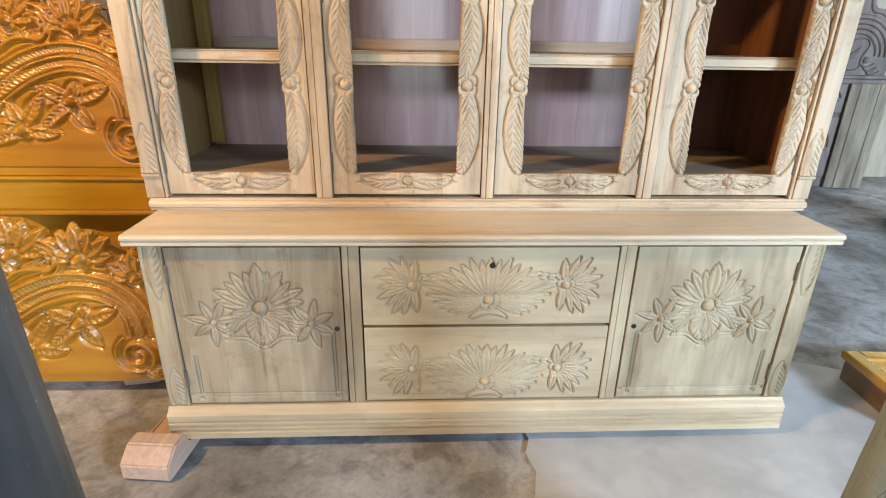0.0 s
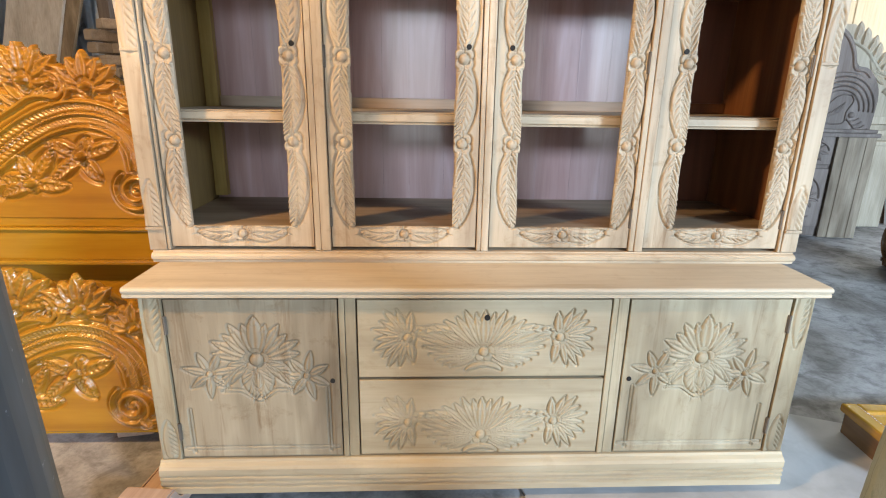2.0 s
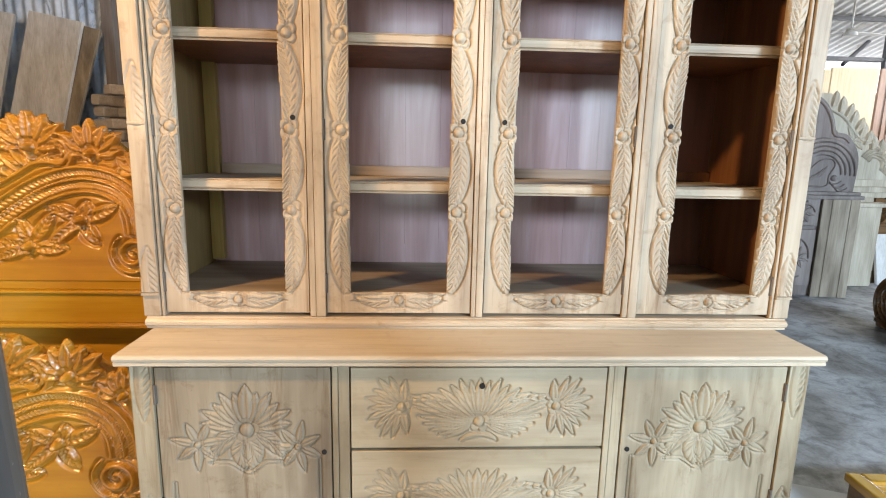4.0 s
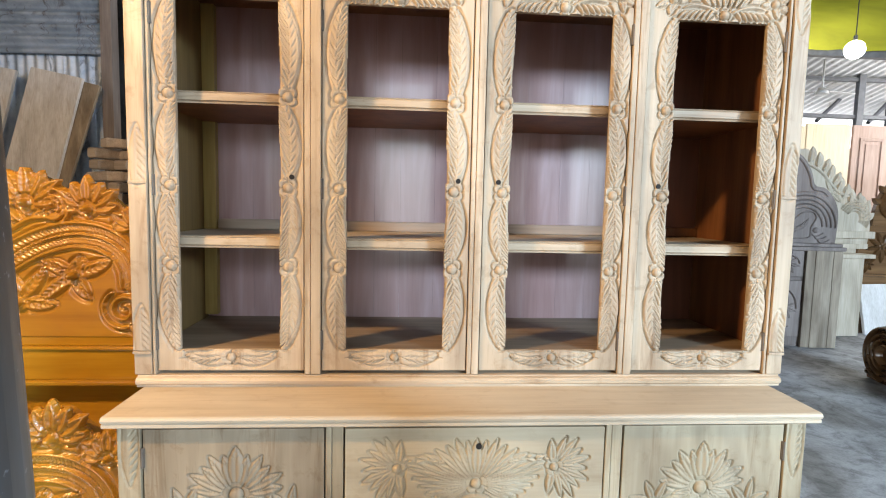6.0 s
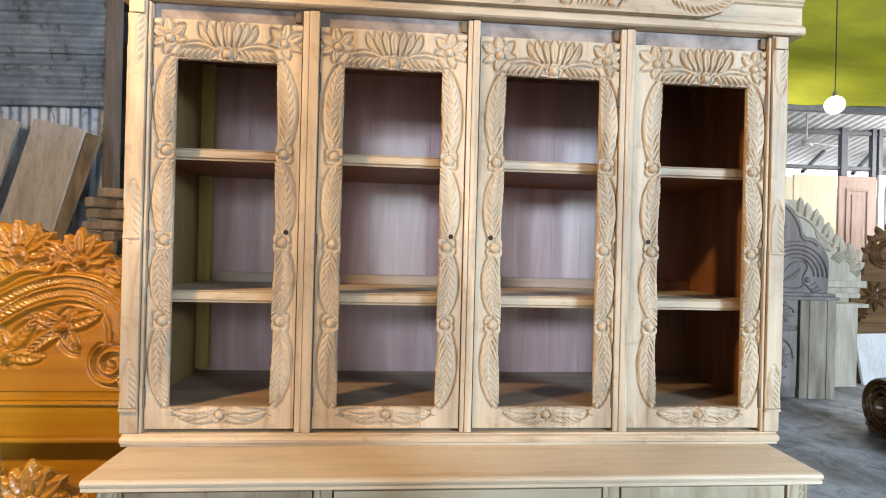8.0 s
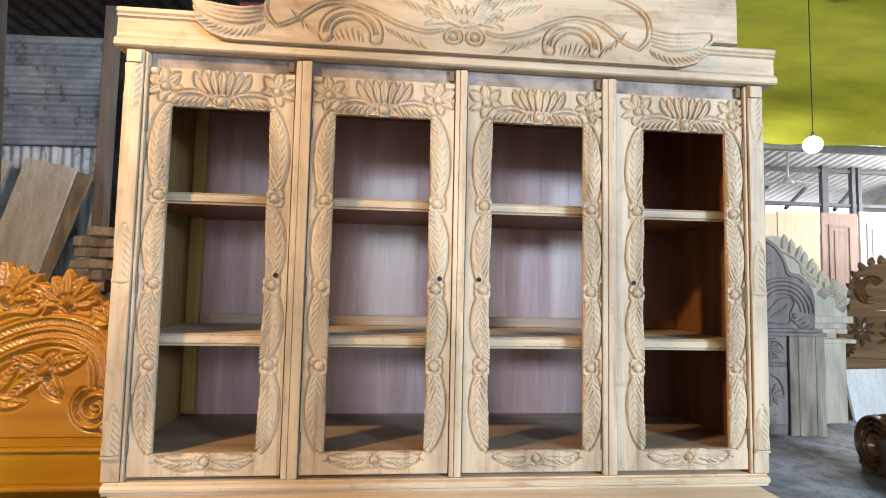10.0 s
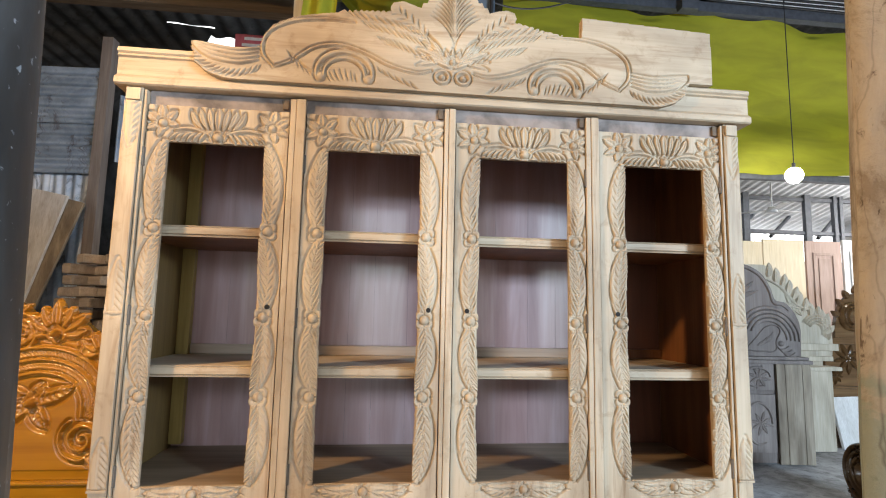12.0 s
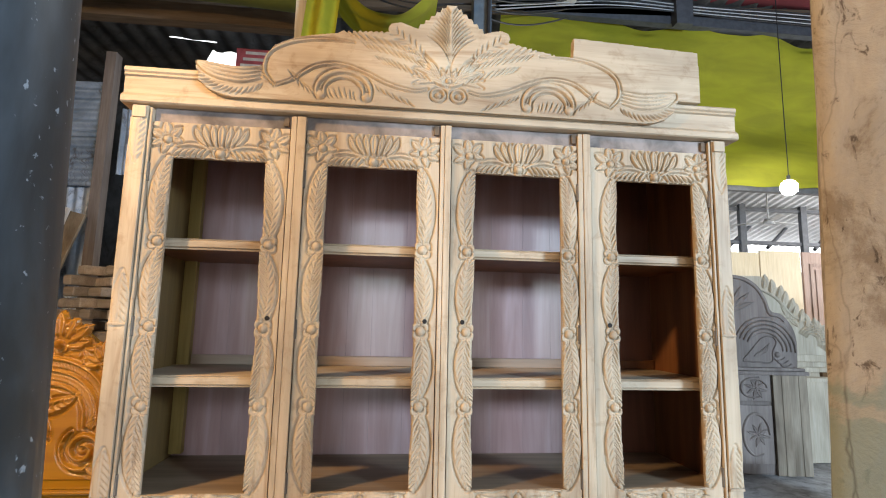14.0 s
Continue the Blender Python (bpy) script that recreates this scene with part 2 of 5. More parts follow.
def cloth(name, color, glow=0.5):
    m, n, l, b = material(name, 0.85)
    f = noise_tex(n, l, coords(n, l, (0.6, 0.6, 2.2)), 2.0, 5, 0.5)
    col = ramp(n, l, f, (0.35, tuple(c * 0.72 for c in color)), (0.65, color))
    l.new(col, b.inputs["Base Color"])
    t, mx = n.new("ShaderNodeBsdfTranslucent"), n.new("ShaderNodeMixShader")
    l.new(col, t.inputs[0])
    mx.inputs[0].default_value = glow
    l.new(b.outputs[0], mx.inputs[1])
    l.new(t.outputs[0], mx.inputs[2])
    l.new(mx.outputs[0], n["Material Output"].inputs[0])
    w = noise_tex(n, l, coords(n, l, (1, 1, 1)), 260.0, 2)
    bump(n, l, b, w, 0.1, 0.001)
    return m


lime_cloth = cloth("lime_cloth", (0.345, 0.335, 0.014), 0.25)
maroon_cloth = cloth("maroon_cloth", (0.22, 0.03, 0.04), 0.2)
steel_dark = plain("hinge_steel", (0.17, 0.14, 0.11), 0.6, 0.3)
hole_black = plain("keyhole_dark", (0.012, 0.009, 0.007), 0.8)
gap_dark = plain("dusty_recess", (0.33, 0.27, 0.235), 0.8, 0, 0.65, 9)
cable_black = plain("cable_black", (0.02, 0.02, 0.022), 0.5)
cable_pale = plain("cable_pale", (0.5, 0.5, 0.5), 0.5)
steel_grey = plain("grey_painted_steel", (0.085, 0.09, 0.105), 0.55, 0.2)
brick_wall = plain("plaster_wall", (0.36, 0.34, 0.31), 0.85, 0, 0.35, 3)


def post_paint():
    m, n, l, b = material("dark_painted_post", 0.42, 0.1)
    f = noise_tex(n, l, coords(n, l, (1, 1, 0.5)), 7.0, 6, 0.6)
    col = ramp(n, l, f, (0.36, (0.014, 0.017, 0.020)), (0.5, (0.040, 0.049, 0.058)), (0.64, (0.092, 0.108, 0.124)))
    s = noise_tex(n, l, coords(n, l, (1, 1, 1), (3, 2, 6)), 120.0, 3, 0.3)
    col = mix(n, l, "MIX", ramp(n, l, s, (0.67, (0, 0, 0)), (0.72, (0.8, 0.8, 0.8))), col, (0.26, 0.29, 0.32))
    l.new(col, b.inputs["Base Color"])
    bump(n, l, b, f, 0.3, 0.004)
    return m


post_dark = post_paint()


def glowing(name, color, power):
    m, n, l, b = material(name)
    b.inputs["Emission Color"].default_value, b.inputs["Emission Strength"].default_value = (*color, 1), power
    return m


bulb_glow = glowing("lit_bulb", (1.0, 0.96, 0.86), 30)
sky_glow = glowing("bright_daylight", (0.95, 0.98, 1.0), 2.2)


# ---- mesh helpers ----
def thing(name, at, label, category, group="", kind="", rz=0.0):
    ob = new(name)
    ob.empty_display_size = 0.1
    ob.matrix_basis = pose(*at, 0, 0, rz)
    return tagged(ob, label, category, group, kind)


def part(name, bm, mat, parent=None, label="", smooth=False):
    me, sharp = bpy.data.meshes.new(name), False
    if isinstance(bm, Carve):
        v, f, n = bm.data(bm.skirt)
        me.from_pydata(v.tolist(), [], f.tolist())
        me.polygons.foreach_set("use_smooth", [i < n for i in range(len(f))])
    elif isinstance(bm, Relief):
        me.from_pydata(bm.v, [], bm.f)
        smooth, sharp = True, True
    else:
        bmesh.ops.recalc_face_normals(bm, faces=bm.faces)
        bm.to_mesh(me)
        bm.free()
    me.materials.append(mat)
    if smooth:
        me.polygons.foreach_set("use_smooth", [True] * len(me.polygons))
    if sharp:
        me.set_sharp_from_angle(angle=radians(38))
    ob = new(name, me)
    if parent:
        ob.parent = parent
    return tagged(ob, label)


def box(bm, x0, x1, y0, y1, z0, z1, bev=0.003):
    """A box with chamfered edges."""
    k = bmesh.new()
    bmesh.ops.create_cube(k, size=1, matrix=Matrix.Translation(((x0 + x1) / 2, (y0 + y1) / 2, (z0 + z1) / 2)) @ Matrix.Diagonal((x1 - x0, y1 - y0, z1 - z0, 1)))
    if bev:
        bmesh.ops.bevel(k, geom=list(k.edges), offset=min(bev, 0.3 * min(x1 - x0, y1 - y0, z1 - z0)), segments=2, affect="EDGES", profile=0.6)
    join(bm, k)
    return bm


def join(bm, k):
    got = {v: bm.verts.new(v.co) for v in k.verts}
    for f in k.faces:
        bm.faces.new([got[v] for v in f.verts])
    k.free()
    return bm


def boxes(*rows, bev=0.003):
    bm = bmesh.new()
    for r in rows:
        box(bm, *r, bev=bev)
    return bm


def prism(bm, pts, lo, hi, axis="x"):
    """A polygon carried along an axis: (y, z) along x, or (x, z) along y."""
    def at(p, c):
        return (c, p[0], p[1]) if axis == "x" else (p[0], c, p[1])
    a, b = [[bm.verts.new(at(p, c)) for p in pts] for c in (lo, hi)]
    bm.faces.new(a)
    bm.faces.new(b[::-1])
    for i in range(len(pts)):
        j = (i + 1) % len(pts)
        bm.faces.new((a[j], a[i], b[i], b[j]))
    return bm


def rod(bm, a, b, r, seg=10, r2=None):
    a, b = Vector(a), Vector(b)
    k = bmesh.new()
    bmesh.ops.create_cone(k, cap_ends=True, segments=seg, radius1=r, radius2=r if r2 is None else r2, depth=(b - a).length,
                          matrix=Matrix.Translation((a + b) / 2) @ (b - a).to_track_quat("Z", "Y").to_matrix().to_4x4())
    return join(bm, k)


def wire(name, pts, r, mat, parent=None):
    cu = bpy.data.curves.new(name, "CURVE")
    cu.dimensions, cu.bevel_depth, cu.bevel_resolution = "3D", r, 2
    s = cu.splines.new("NURBS")
    s.points.add(len(pts) - 1)
    for p, q in zip(s.points, pts):
        p.co = (*q, 1)
    s.use_endpoint_u, s.order_u = True, min(4, len(pts))
    cu.materials.append(mat)
    ob = new(name, cu)
    if parent:
        ob.parent = parent
    return ob


class Relief:
    """Carving on an upright face that looks to -y: u to the right, v up, h out of the face at y0."""

    def __init__(self, y0=0.0):
        self.v, self.f, self.y0 = [], [], y0

    def grid(self, rows, close=False):
        k, w = len(self.v), len(rows[0])
        for r in rows:
            self.v += [(u, self.y0 - h, v) for u, v, h in r]
        for i in range(len(rows) - 1):
            for j in range(w if close else w - 1):
                a, b = k + i * w + j, k + i * w + (j + 1) % w
                self.f.append((a, b, b + w, a + w))

    def petal(self, u, v, ang, length, width, h=0.007, bend=0.0, groove=0.45, n=6, fat=0.75):
        rows, a, du = [], radians(ang), length / n
        for i in range(n + 1):
            s = i / n
            w = width / 2 * max(0.16 if i == 0 else 0.03, math.sin(math.pi * (0.06 + 0.94 * s) ** fat) ** 0.8)
            k = h * (0.35 + 0.65 * math.sin(math.pi * min(1, 0.15 + 0.8 * s)))
            nx, ny = -math.sin(a), math.cos(a)
            rows.append([(u + nx * w * q, v + ny * w * q, hh) for q, hh in ((-1, -0.003), (-0.78, k), (0, k * groove), (0.78, k), (1, -0.003))])
            u, v, a = u + math.cos(a) * du, v + math.sin(a) * du, a + radians(bend) / n
        self.grid(rows)

    def ball(self, u, v, r, h, seg=10):
        rows = []
        for i in range(5):
            q = i / 4 * math.pi / 2
            rows.append([(u + r * math.cos(q) * math.cos(t), v + r * math.cos(q) * math.sin(t), -0.002 + h * math.sin(q)) for t in [2 * math.pi * j / seg for j in range(seg)]])
        self.grid(rows, True)

    def rosette(self, u, v, r, h=0.01, n=5, turn=90.0, center=0.45):
        for i in range(n):
            t = radians(turn + 360 * i / n)
            self.ball(u + 0.62 * r * math.cos(t), v + 0.62 * r * math.sin(t), r * 0.42, h * 0.7, 8)
        self.ball(u, v, r * center, h * 1.25)

    def ridge(self, pts, w, h, taper=True, double=False):
        rows, n = [], len(pts)
        for i, (u, v) in enumerate(pts):
            p, q = pts[max(0, i - 1)], pts[min(n - 1, i + 1)]
            d = math.hypot(q[0] - p[0], q[1] - p[1]) or 1
            nx, ny = -(q[1] - p[1]) / d, (q[0] - p[0]) / d
            s = w / 2 * (min(1, 0.35 + 3 * min(i, n - 1 - i) / n) if taper else 1)
            prof = ((-1, -0.003), (-0.7, h), (-0.3, h), (0, h * 0.3), (0.3, h), (0.7, h), (1, -0.003)) if double else ((-1, -0.003), (-0.55, h * 0.8), (0, h), (0.55, h * 0.8), (1, -0.003))
            rows.append([(u + nx * s * k, v + ny * s * k, hh) for k, hh in prof])
        self.grid(rows)

    def plume(self, pts, n, length, width, h, sides=(1, -1), open_ang=38.0, start=0.04, end=0.98):
        """Slanting leaflets along a rib."""
        for i in range(n):
            s = start + (end - start) * i / max(1, n - 1)
            (u, v), ang = along(pts, s)
            k = length * (0.55 + 0.45 * math.sin(math.pi * min(1, 0.2 + 0.75 * s)))
            for side in sides:
                self.petal(u, v, ang + side * open_ang, k, width, h, bend=-side * 22, n=5)
        self.petal(*along(pts, end)[0], along(pts, end)[1], length * 0.8, width, h, n=5)


class Carve:
    """Carving cut into an upright face that looks to -y: a fine sheet over u (right) and v (up), whose ground is sunk round the ornament.
    deep: how far the ground is cut; the crests stand about level with the face at y0."""

    def __init__(self, u0, u1, v0, v1, step, deep, y0, lift=0.3, soft=0.009):
        nu, nv = max(2, round((u1 - u0) / step)), max(2, round((v1 - v0) / step))
        self.U, self.V = np.meshgrid(np.linspace(u0, u1, nu + 1), np.linspace(v0, v1, nv + 1))
        self.H, self.E = np.full(self.U.shape, -1.0), np.full(self.U.shape, 1.0)
        self.skirt = deep + 0.003
        self.deep, self.y0, self.lift, self.soft, self.cut = deep, y0, lift, soft, np.zeros(self.U.shape, bool)
        self.G = np.zeros(self.U.shape)

    def stamp(self, pts, half, crest, prof, tall=None, over=False):
        """A ribbon along pts with the half widths half; prof: its section; tall: the share of its height at each point."""
        p, w = np.array(pts, float), np.array(half, float)
        tall = np.ones(len(p)) if tall is None else np.array(tall, float)
        m = w.max() + 0.016
        u0, v0, du, dv = self.U[0, 0], self.V[0, 0], self.U[0, 1] - self.U[0, 0], self.V[1, 0] - self.V[0, 0]
        i0, i1 = int((p[:, 0].min() - m - u0) / du), int((p[:, 0].max() + m - u0) / du) + 2
        j0, j1 = int((p[:, 1].min() - m - v0) / dv), int((p[:, 1].max() + m - v0) / dv) + 2
        i0, j0 = max(0, i0), max(0, j0)
        if i1 <= i0 or j1 <= j0 or i0 >= self.U.shape[1] or j0 >= self.U.shape[0]:
            return
        at = (slice(j0, j1), slice(i0, i1))
        U, V = self.U[at], self.V[at]
        best, q, k = np.full(U.shape, 9.0), np.full(U.shape, 9.0), np.zeros(U.shape)
        for a, e, wa, we, ta, te in zip(p[:-1], p[1:], w[:-1], w[1:], tall[:-1], tall[1:]):
            x, y = e - a
            s = np.clip(((U - a[0]) * x + (V - a[1]) * y) / max(1e-9, x * x + y * y), 0, 1)
            dist, ww = np.hypot(U - a[0] - s * x, V - a[1] - s * y), wa + (we - wa) * s
            near = dist - ww < best
            best, q, k = np.where(near, dist - ww, best), np.where(near, dist / ww, q), np.where(near, ta + (te - ta) * s, k)
        if crest < 0:
            self.G[at] = np.maximum(self.G[at], np.where(q < 1, -crest * k * (1 - np.minimum(q, 1) ** 1.5), 0))
            return
        h = -self.deep + (self.deep + crest * self.lift) * k * prof(np.minimum(q, 1))
        self.H[at] = np.where(q < 1, h if over else np.maximum(self.H[at], h), self.H[at])
        self.E[at] = np.minimum(self.E[at], best)

    def petal(self, u, v, ang, length, width, h=0.007, bend=0.0, groove=0.45, n=7, fat=0.75):
        pts, half, tall, a, du = [], [], [], radians(ang), length / n
        for i in range(n + 1):
            s = i / n
            pts.append((u, v))
            half.append(max(0.0012, width / 2 * max(0.25 if i == 0 else 0.05, math.sin(math.pi * (0.06 + 0.94 * s) ** fat) ** 0.8)))
            tall.append(0.72 + 0.28 * math.sin(math.pi * min(1, 0.2 + 0.7 * s)))
            u, v, a = u + math.cos(a) * du, v + math.sin(a) * du, a + radians(bend) / n
        self.stamp(pts, half, h, lambda q: np.sqrt(1 - q ** 3) * (0.55 + 0.45 * np.minimum(1, q / 0.45)) if groove < 0.4 else np.sqrt(1 - q ** 2.5), tall, True)

    def ball(self, u, v, r, h, seg=10):
        self.stamp([(u, v), (u + 1e-4, v)], [r, r], h * 1.4, lambda q: np.sqrt(1 - q * q))

    def rosette(self, u, v, r, h=0.01, n=5, turn=90.0, center=0.45):
        """A round button in a ring of n scooped petals that are cut apart."""
        for i in range(n):
            t = radians(turn + 360 * i / n)
            self.stamp([(u + 0.56 * r * math.cos(t), v + 0.56 * r * math.sin(t)), (u + 0.5601 * r * math.cos(t), v + 0.56 * r * math.sin(t))], [r * 0.47, r * 0.47], h * 0.1, lambda q: np.sqrt(1 - q ** 8) * (0.62 + 0.38 * q ** 2), None, True)
        for i in range(n):
            t = radians(turn + 360 * (i + 0.5) / n)
            self.stamp([(u + k * r * math.cos(t), v + k * r * math.sin(t)) for k in (center, 0.75, 1.0)], [r * 0.05, r * 0.08, r * 0.11], -0.005, None)
        self.stamp([(u, v), (u + 1e-4, v)], [r * center, r * center], h * 1.9, lambda q: np.sqrt(1 - q ** 2.2), None, True)
        self.stamp([(u + r * (center + 0.05) * math.cos(k * 0.5236), v + r * (center + 0.05) * math.sin(k * 0.5236)) for k in range(13)], [r * 0.095] * 13, -0.006, None)

    def ridge(self, pts, w, h, taper=True, double=False):
        n = len(pts)
        half = [w / 2 * (min(1, 0.35 + 3 * min(i, n - 1 - i) / n) if taper else 1) for i in range(n)]
        self.stamp(pts, half, h, lambda q: np.sqrt(1 - q ** 3))

    def plume(self, pts, n, length, width, h, sides=(1, -1), open_ang=38.0, start=0.04, end=0.98):
        for i in range(n):
            s = start + (end - start) * i / max(1, n - 1)
            (u, v), ang = along(pts, s)
            k = length * (0.55 + 0.45 * math.sin(math.pi * min(1, 0.2 + 0.75 * s)))
            for side in sides:
                self.petal(u, v, ang + side * open_ang, k, width, h, bend=-side * 22, n=5)
        self.petal(*along(pts, end)[0], along(pts, end)[1], length * 0.8, width, h, n=5)

    def comb(self, pts, n, length, ang=30.0, sides=(1, -1), wide=0.0036, depth=0.005, bend=16.0, gap=0.003, swell=0.5):
        """Slanting gouge cuts along a rib."""
        for i in range(n):
            s = (i + 0.4) / n
            (u, v), a = along(pts, s)
            k = length * (1 - swell + swell * math.sin(math.pi * (0.12 + 0.76 * s)))
            for side in sides:
                w, x, y, line = radians(a + side * ang), u, v, []
                x, y = x + gap * math.cos(w), y + gap * math.sin(w)
                for j in range(6):
                    line.append((x, y))
                    x, y, w = x + k / 5 * math.cos(w), y + k / 5 * math.sin(w), w - side * radians(bend) / 5
                self.stamp(line, [wide * f for f in (0.35, 0.8, 1, 1, 0.8, 0.4)], -depth, None, (0.3, 0.8, 1, 1, 0.9, 0.4))

    def blade(self, pts, half, crest=0.004):
        """A leaf's body, as wide as half tells along its rib."""
        self.stamp(pts, half, crest, lambda q: np.sqrt(1 - q ** 7), None, True)

    def hole(self, u0, u1, v0, v1):
        """Opens the sheet between these edges, but for the ornament that overhangs them."""
        self.cut |= (self.U > u0) & (self.U < u1) & (self.V > v0) & (self.V < v1) & (self.E > 0.0008)
        o = 0.0029
        self.cut |= (self.U > u0 + o) & (self.U < u1 - o) & (self.V > v0 + o * 0.4) & (self.V < v1 - o * 0.4)

    def outline(self, poly):
        """Keeps what lies within a polygon."""
        inside = np.zeros(self.U.shape, bool)
        for (a, b), (x, y) in zip(poly, poly[1:] + poly[:1]):
            if b != y:
                inside ^= ((b > self.V) != (y > self.V)) & (self.U < (x - a) * (self.V - b) / (y - b) + a)
        self.cut |= ~inside & (self.E > 0.0008)

    def data(self, skirt):
        """Points and faces, with a rim that runs back to the depth skirt behind the face."""
        e = np.clip(1 - (self.E - 0.002) / self.soft, 0, 1)
        ground = -self.deep * e * e * (3 - 2 * e)
        h = np.where(self.H > -0.9, np.maximum(self.H, -self.deep), ground) - self.G
        ny, nx = h.shape
        keep = ~(self.cut[:-1, :-1] & self.cut[:-1, 1:] & self.cut[1:, :-1] & self.cut[1:, 1:])
        idx = np.arange(ny * nx).reshape(ny, nx)
        quads = np.stack([idx[:-1, :-1], idx[:-1, 1:], idx[1:, 1:], idx[1:, :-1]], -1)[keep]
        edges = np.concatenate([quads[:, [i, (i + 1) % 4]] for i in range(4)])
        code = np.sort(edges, 1) @ np.array([ny * nx, 1])
        _, first, count = np.unique(code, return_index=True, return_counts=True)
        rim = edges[first[count == 1]]
        pts = np.stack([self.U.ravel(), self.y0 - h.ravel(), self.V.ravel()], 1)
        used, back = np.unique(quads, return_inverse=True)
        quads = back.reshape(quads.shape)
        rim = np.searchsorted(used, rim)
        pts = pts[used]
        low = pts[rim.ravel()].copy()
        low[:, 1] = self.y0 + skirt
        k = len(pts) + np.arange(len(low)).reshape(rim.shape)
        wall = np.stack([rim[:, 1], rim[:, 0], k[:, 0], k[:, 1]], 1)
        return np.concatenate([pts, low]), np.concatenate([quads, wall]), len(quads)


def along(pts, s):
    """The place and the heading in degrees at the share s of a line of points."""
    x = s * (len(pts) - 1)
    i = min(int(x), len(pts) - 2)
    (a, b), (c, d) = pts[i], pts[i + 1]
    return (a + (c - a) * (x - i), b + (d - b) * (x - i)), math.degrees(math.atan2(d - b, c - a))


def spline(ctrl, n=16):
    """A smooth line of n points through the control points."""
    out, m = [], len(ctrl)
    for i in range(n):
        x = i / (n - 1) * (m - 1)
        k = min(int(x), m - 2)
        t = x - k
        p = [ctrl[max(0, min(m - 1, k + j))] for j in (-1, 0, 1, 2)]
        out.append(tuple(0.5 * (2 * p[1][c] + (p[2][c] - p[0][c]) * t + (2 * p[0][c] - 5 * p[1][c] + 4 * p[2][c] - p[3][c]) * t * t + (3 * p[1][c] - p[0][c] - 3 * p[2][c] + p[3][c]) * t ** 3) for c in (0, 1)))
    return out


# ---- the setting ----
def setting(name, bm, mat, label, category, smooth=False):
    return tagged(part(name, bm, mat, None, label, smooth), label, category, "", "structure")


def sheet(w, h, nx, ny, f):
    """A grid of nx by ny faces, whose points f(u, v) places for u and v from 0 to 1."""
    bm = bmesh.new()
    vs = [[bm.verts.new(f(i / nx, j / ny)) for i in range(nx + 1)] for j in range(ny + 1)]
    for j in range(ny):
        for i in range(nx):
            bm.faces.new((vs[j][i], vs[j][i + 1], vs[j + 1][i + 1], vs[j + 1][i]))
    return bm


def slab_floor():
    def f(u, v):
        x, y = -9 + 22 * u, -9 + 22 * v
        return (x, y, 0.004 * noise.noise((x * 0.9, y * 0.9, 0)) - 0.004)
    setting("floor", sheet(1, 1, 110, 110, f), floor_mat, "worn grey concrete workshop floor with stains and patches", "floor", True)


slab_floor()
# a raised screed patch with a rough broken edge
def screed_patch():
    edge = [(0.125, -0.155), (0.14, -0.22), (0.118, -0.28), (0.135, -0.36), (0.10, -0.5), (0.13, -0.8), (1.6, -0.8), (1.9, -0.5), (1.5, 0.1), (1.0, 0.3), (0.2, 0.3), (0.14, 0.0)]
    bm = bmesh.new()
    pts = [(x, y) for x, y in edge]
    lo, hi = [[bm.verts.new((x, y, z)) for x, y in pts] for z in (-0.01, 0.0045)]
    bm.faces.new(hi)
    for i in range(len(pts)):
        j = (i + 1) % len(pts)
        bm.faces.new((lo[i], lo[j], hi[j], hi[i]))
    setting("floor_patch", bm, plain("pale_screed", (0.46, 0.465, 0.47), 0.55, 0, 0.22, 6), "paler cement screed patch on the concrete floor", "floor patch")
screed_patch()

# walls that close the shop; the front wall has the wide opening
setting("wall_west", boxes((-7.2, -7.0, -6.2, 9.2, 0, 6.6), bev=0), brick_wall, "dull plastered workshop wall", "wall")
# the east wall's opening is added for the hall fill lamp
setting("wall_east", boxes((10.0, 10.2, -6.2, 2.5, 0, 6.9), (10.0, 10.2, 7.4, 9.2, 0, 6.9), (10.0, 10.2, 2.5, 7.4, 3.8, 6.9), bev=0), brick_wall, "unseen dull plastered wall, opened for the hall fill lamp", "wall")
setting("wall_south", boxes((-7.0, -5.2, -6.2, -6.0, 0, 6.6), (3.7, 10.0, -6.2, -6.0, 0, 6.6), (-5.2, 3.7, -6.2, -6.0, 3.5, 6.6), bev=0), brick_wall, "plastered front wall with a wide shop opening", "wall")
# unseen wall added to frame the side lamp
setting("wall_return", boxes((3.0, 3.2, -6.0, -4.5, 0, 6.6), (4.7, 10.0, -4.6, -4.5, 0, 6.6), (3.2, 4.7, -4.6, -4.5, 0, 2.05), (3.2, 4.7, -4.6, -4.5, 2.67, 6.6), bev=0), brick_wall, "unseen plastered wall added round the cool side lamp", "wall")
setting("wall_north", boxes((-7.0, 10.0, 9.0, 9.2, 0, 2.9), bev=0), brick_wall, "plastered end wall below the open eaves", "wall")


def corrugated(nm, x0, x1, z0, z1, y, pitch, depth, level, mat, label, tilt=0.0):
    n = int((x1 - x0 if not level else z1 - z0) / pitch * 8)
    def f(u, v):
        k = v if level else u
        ph = (z1 - z0 if level else x1 - x0) * k / pitch * 2 * math.pi
        return (x0 + (x1 - x0) * u, y - depth * math.sin(ph) + 0.01 * noise.noise((u * 3, v * 3, y)), z0 + (z1 - z0) * v + tilt * (u - 0.5))
    bm = sheet(1, 1, 6 if level else n, n if level else 6, f)
    return setting(nm, bm, mat, label, "wall sheet", True)


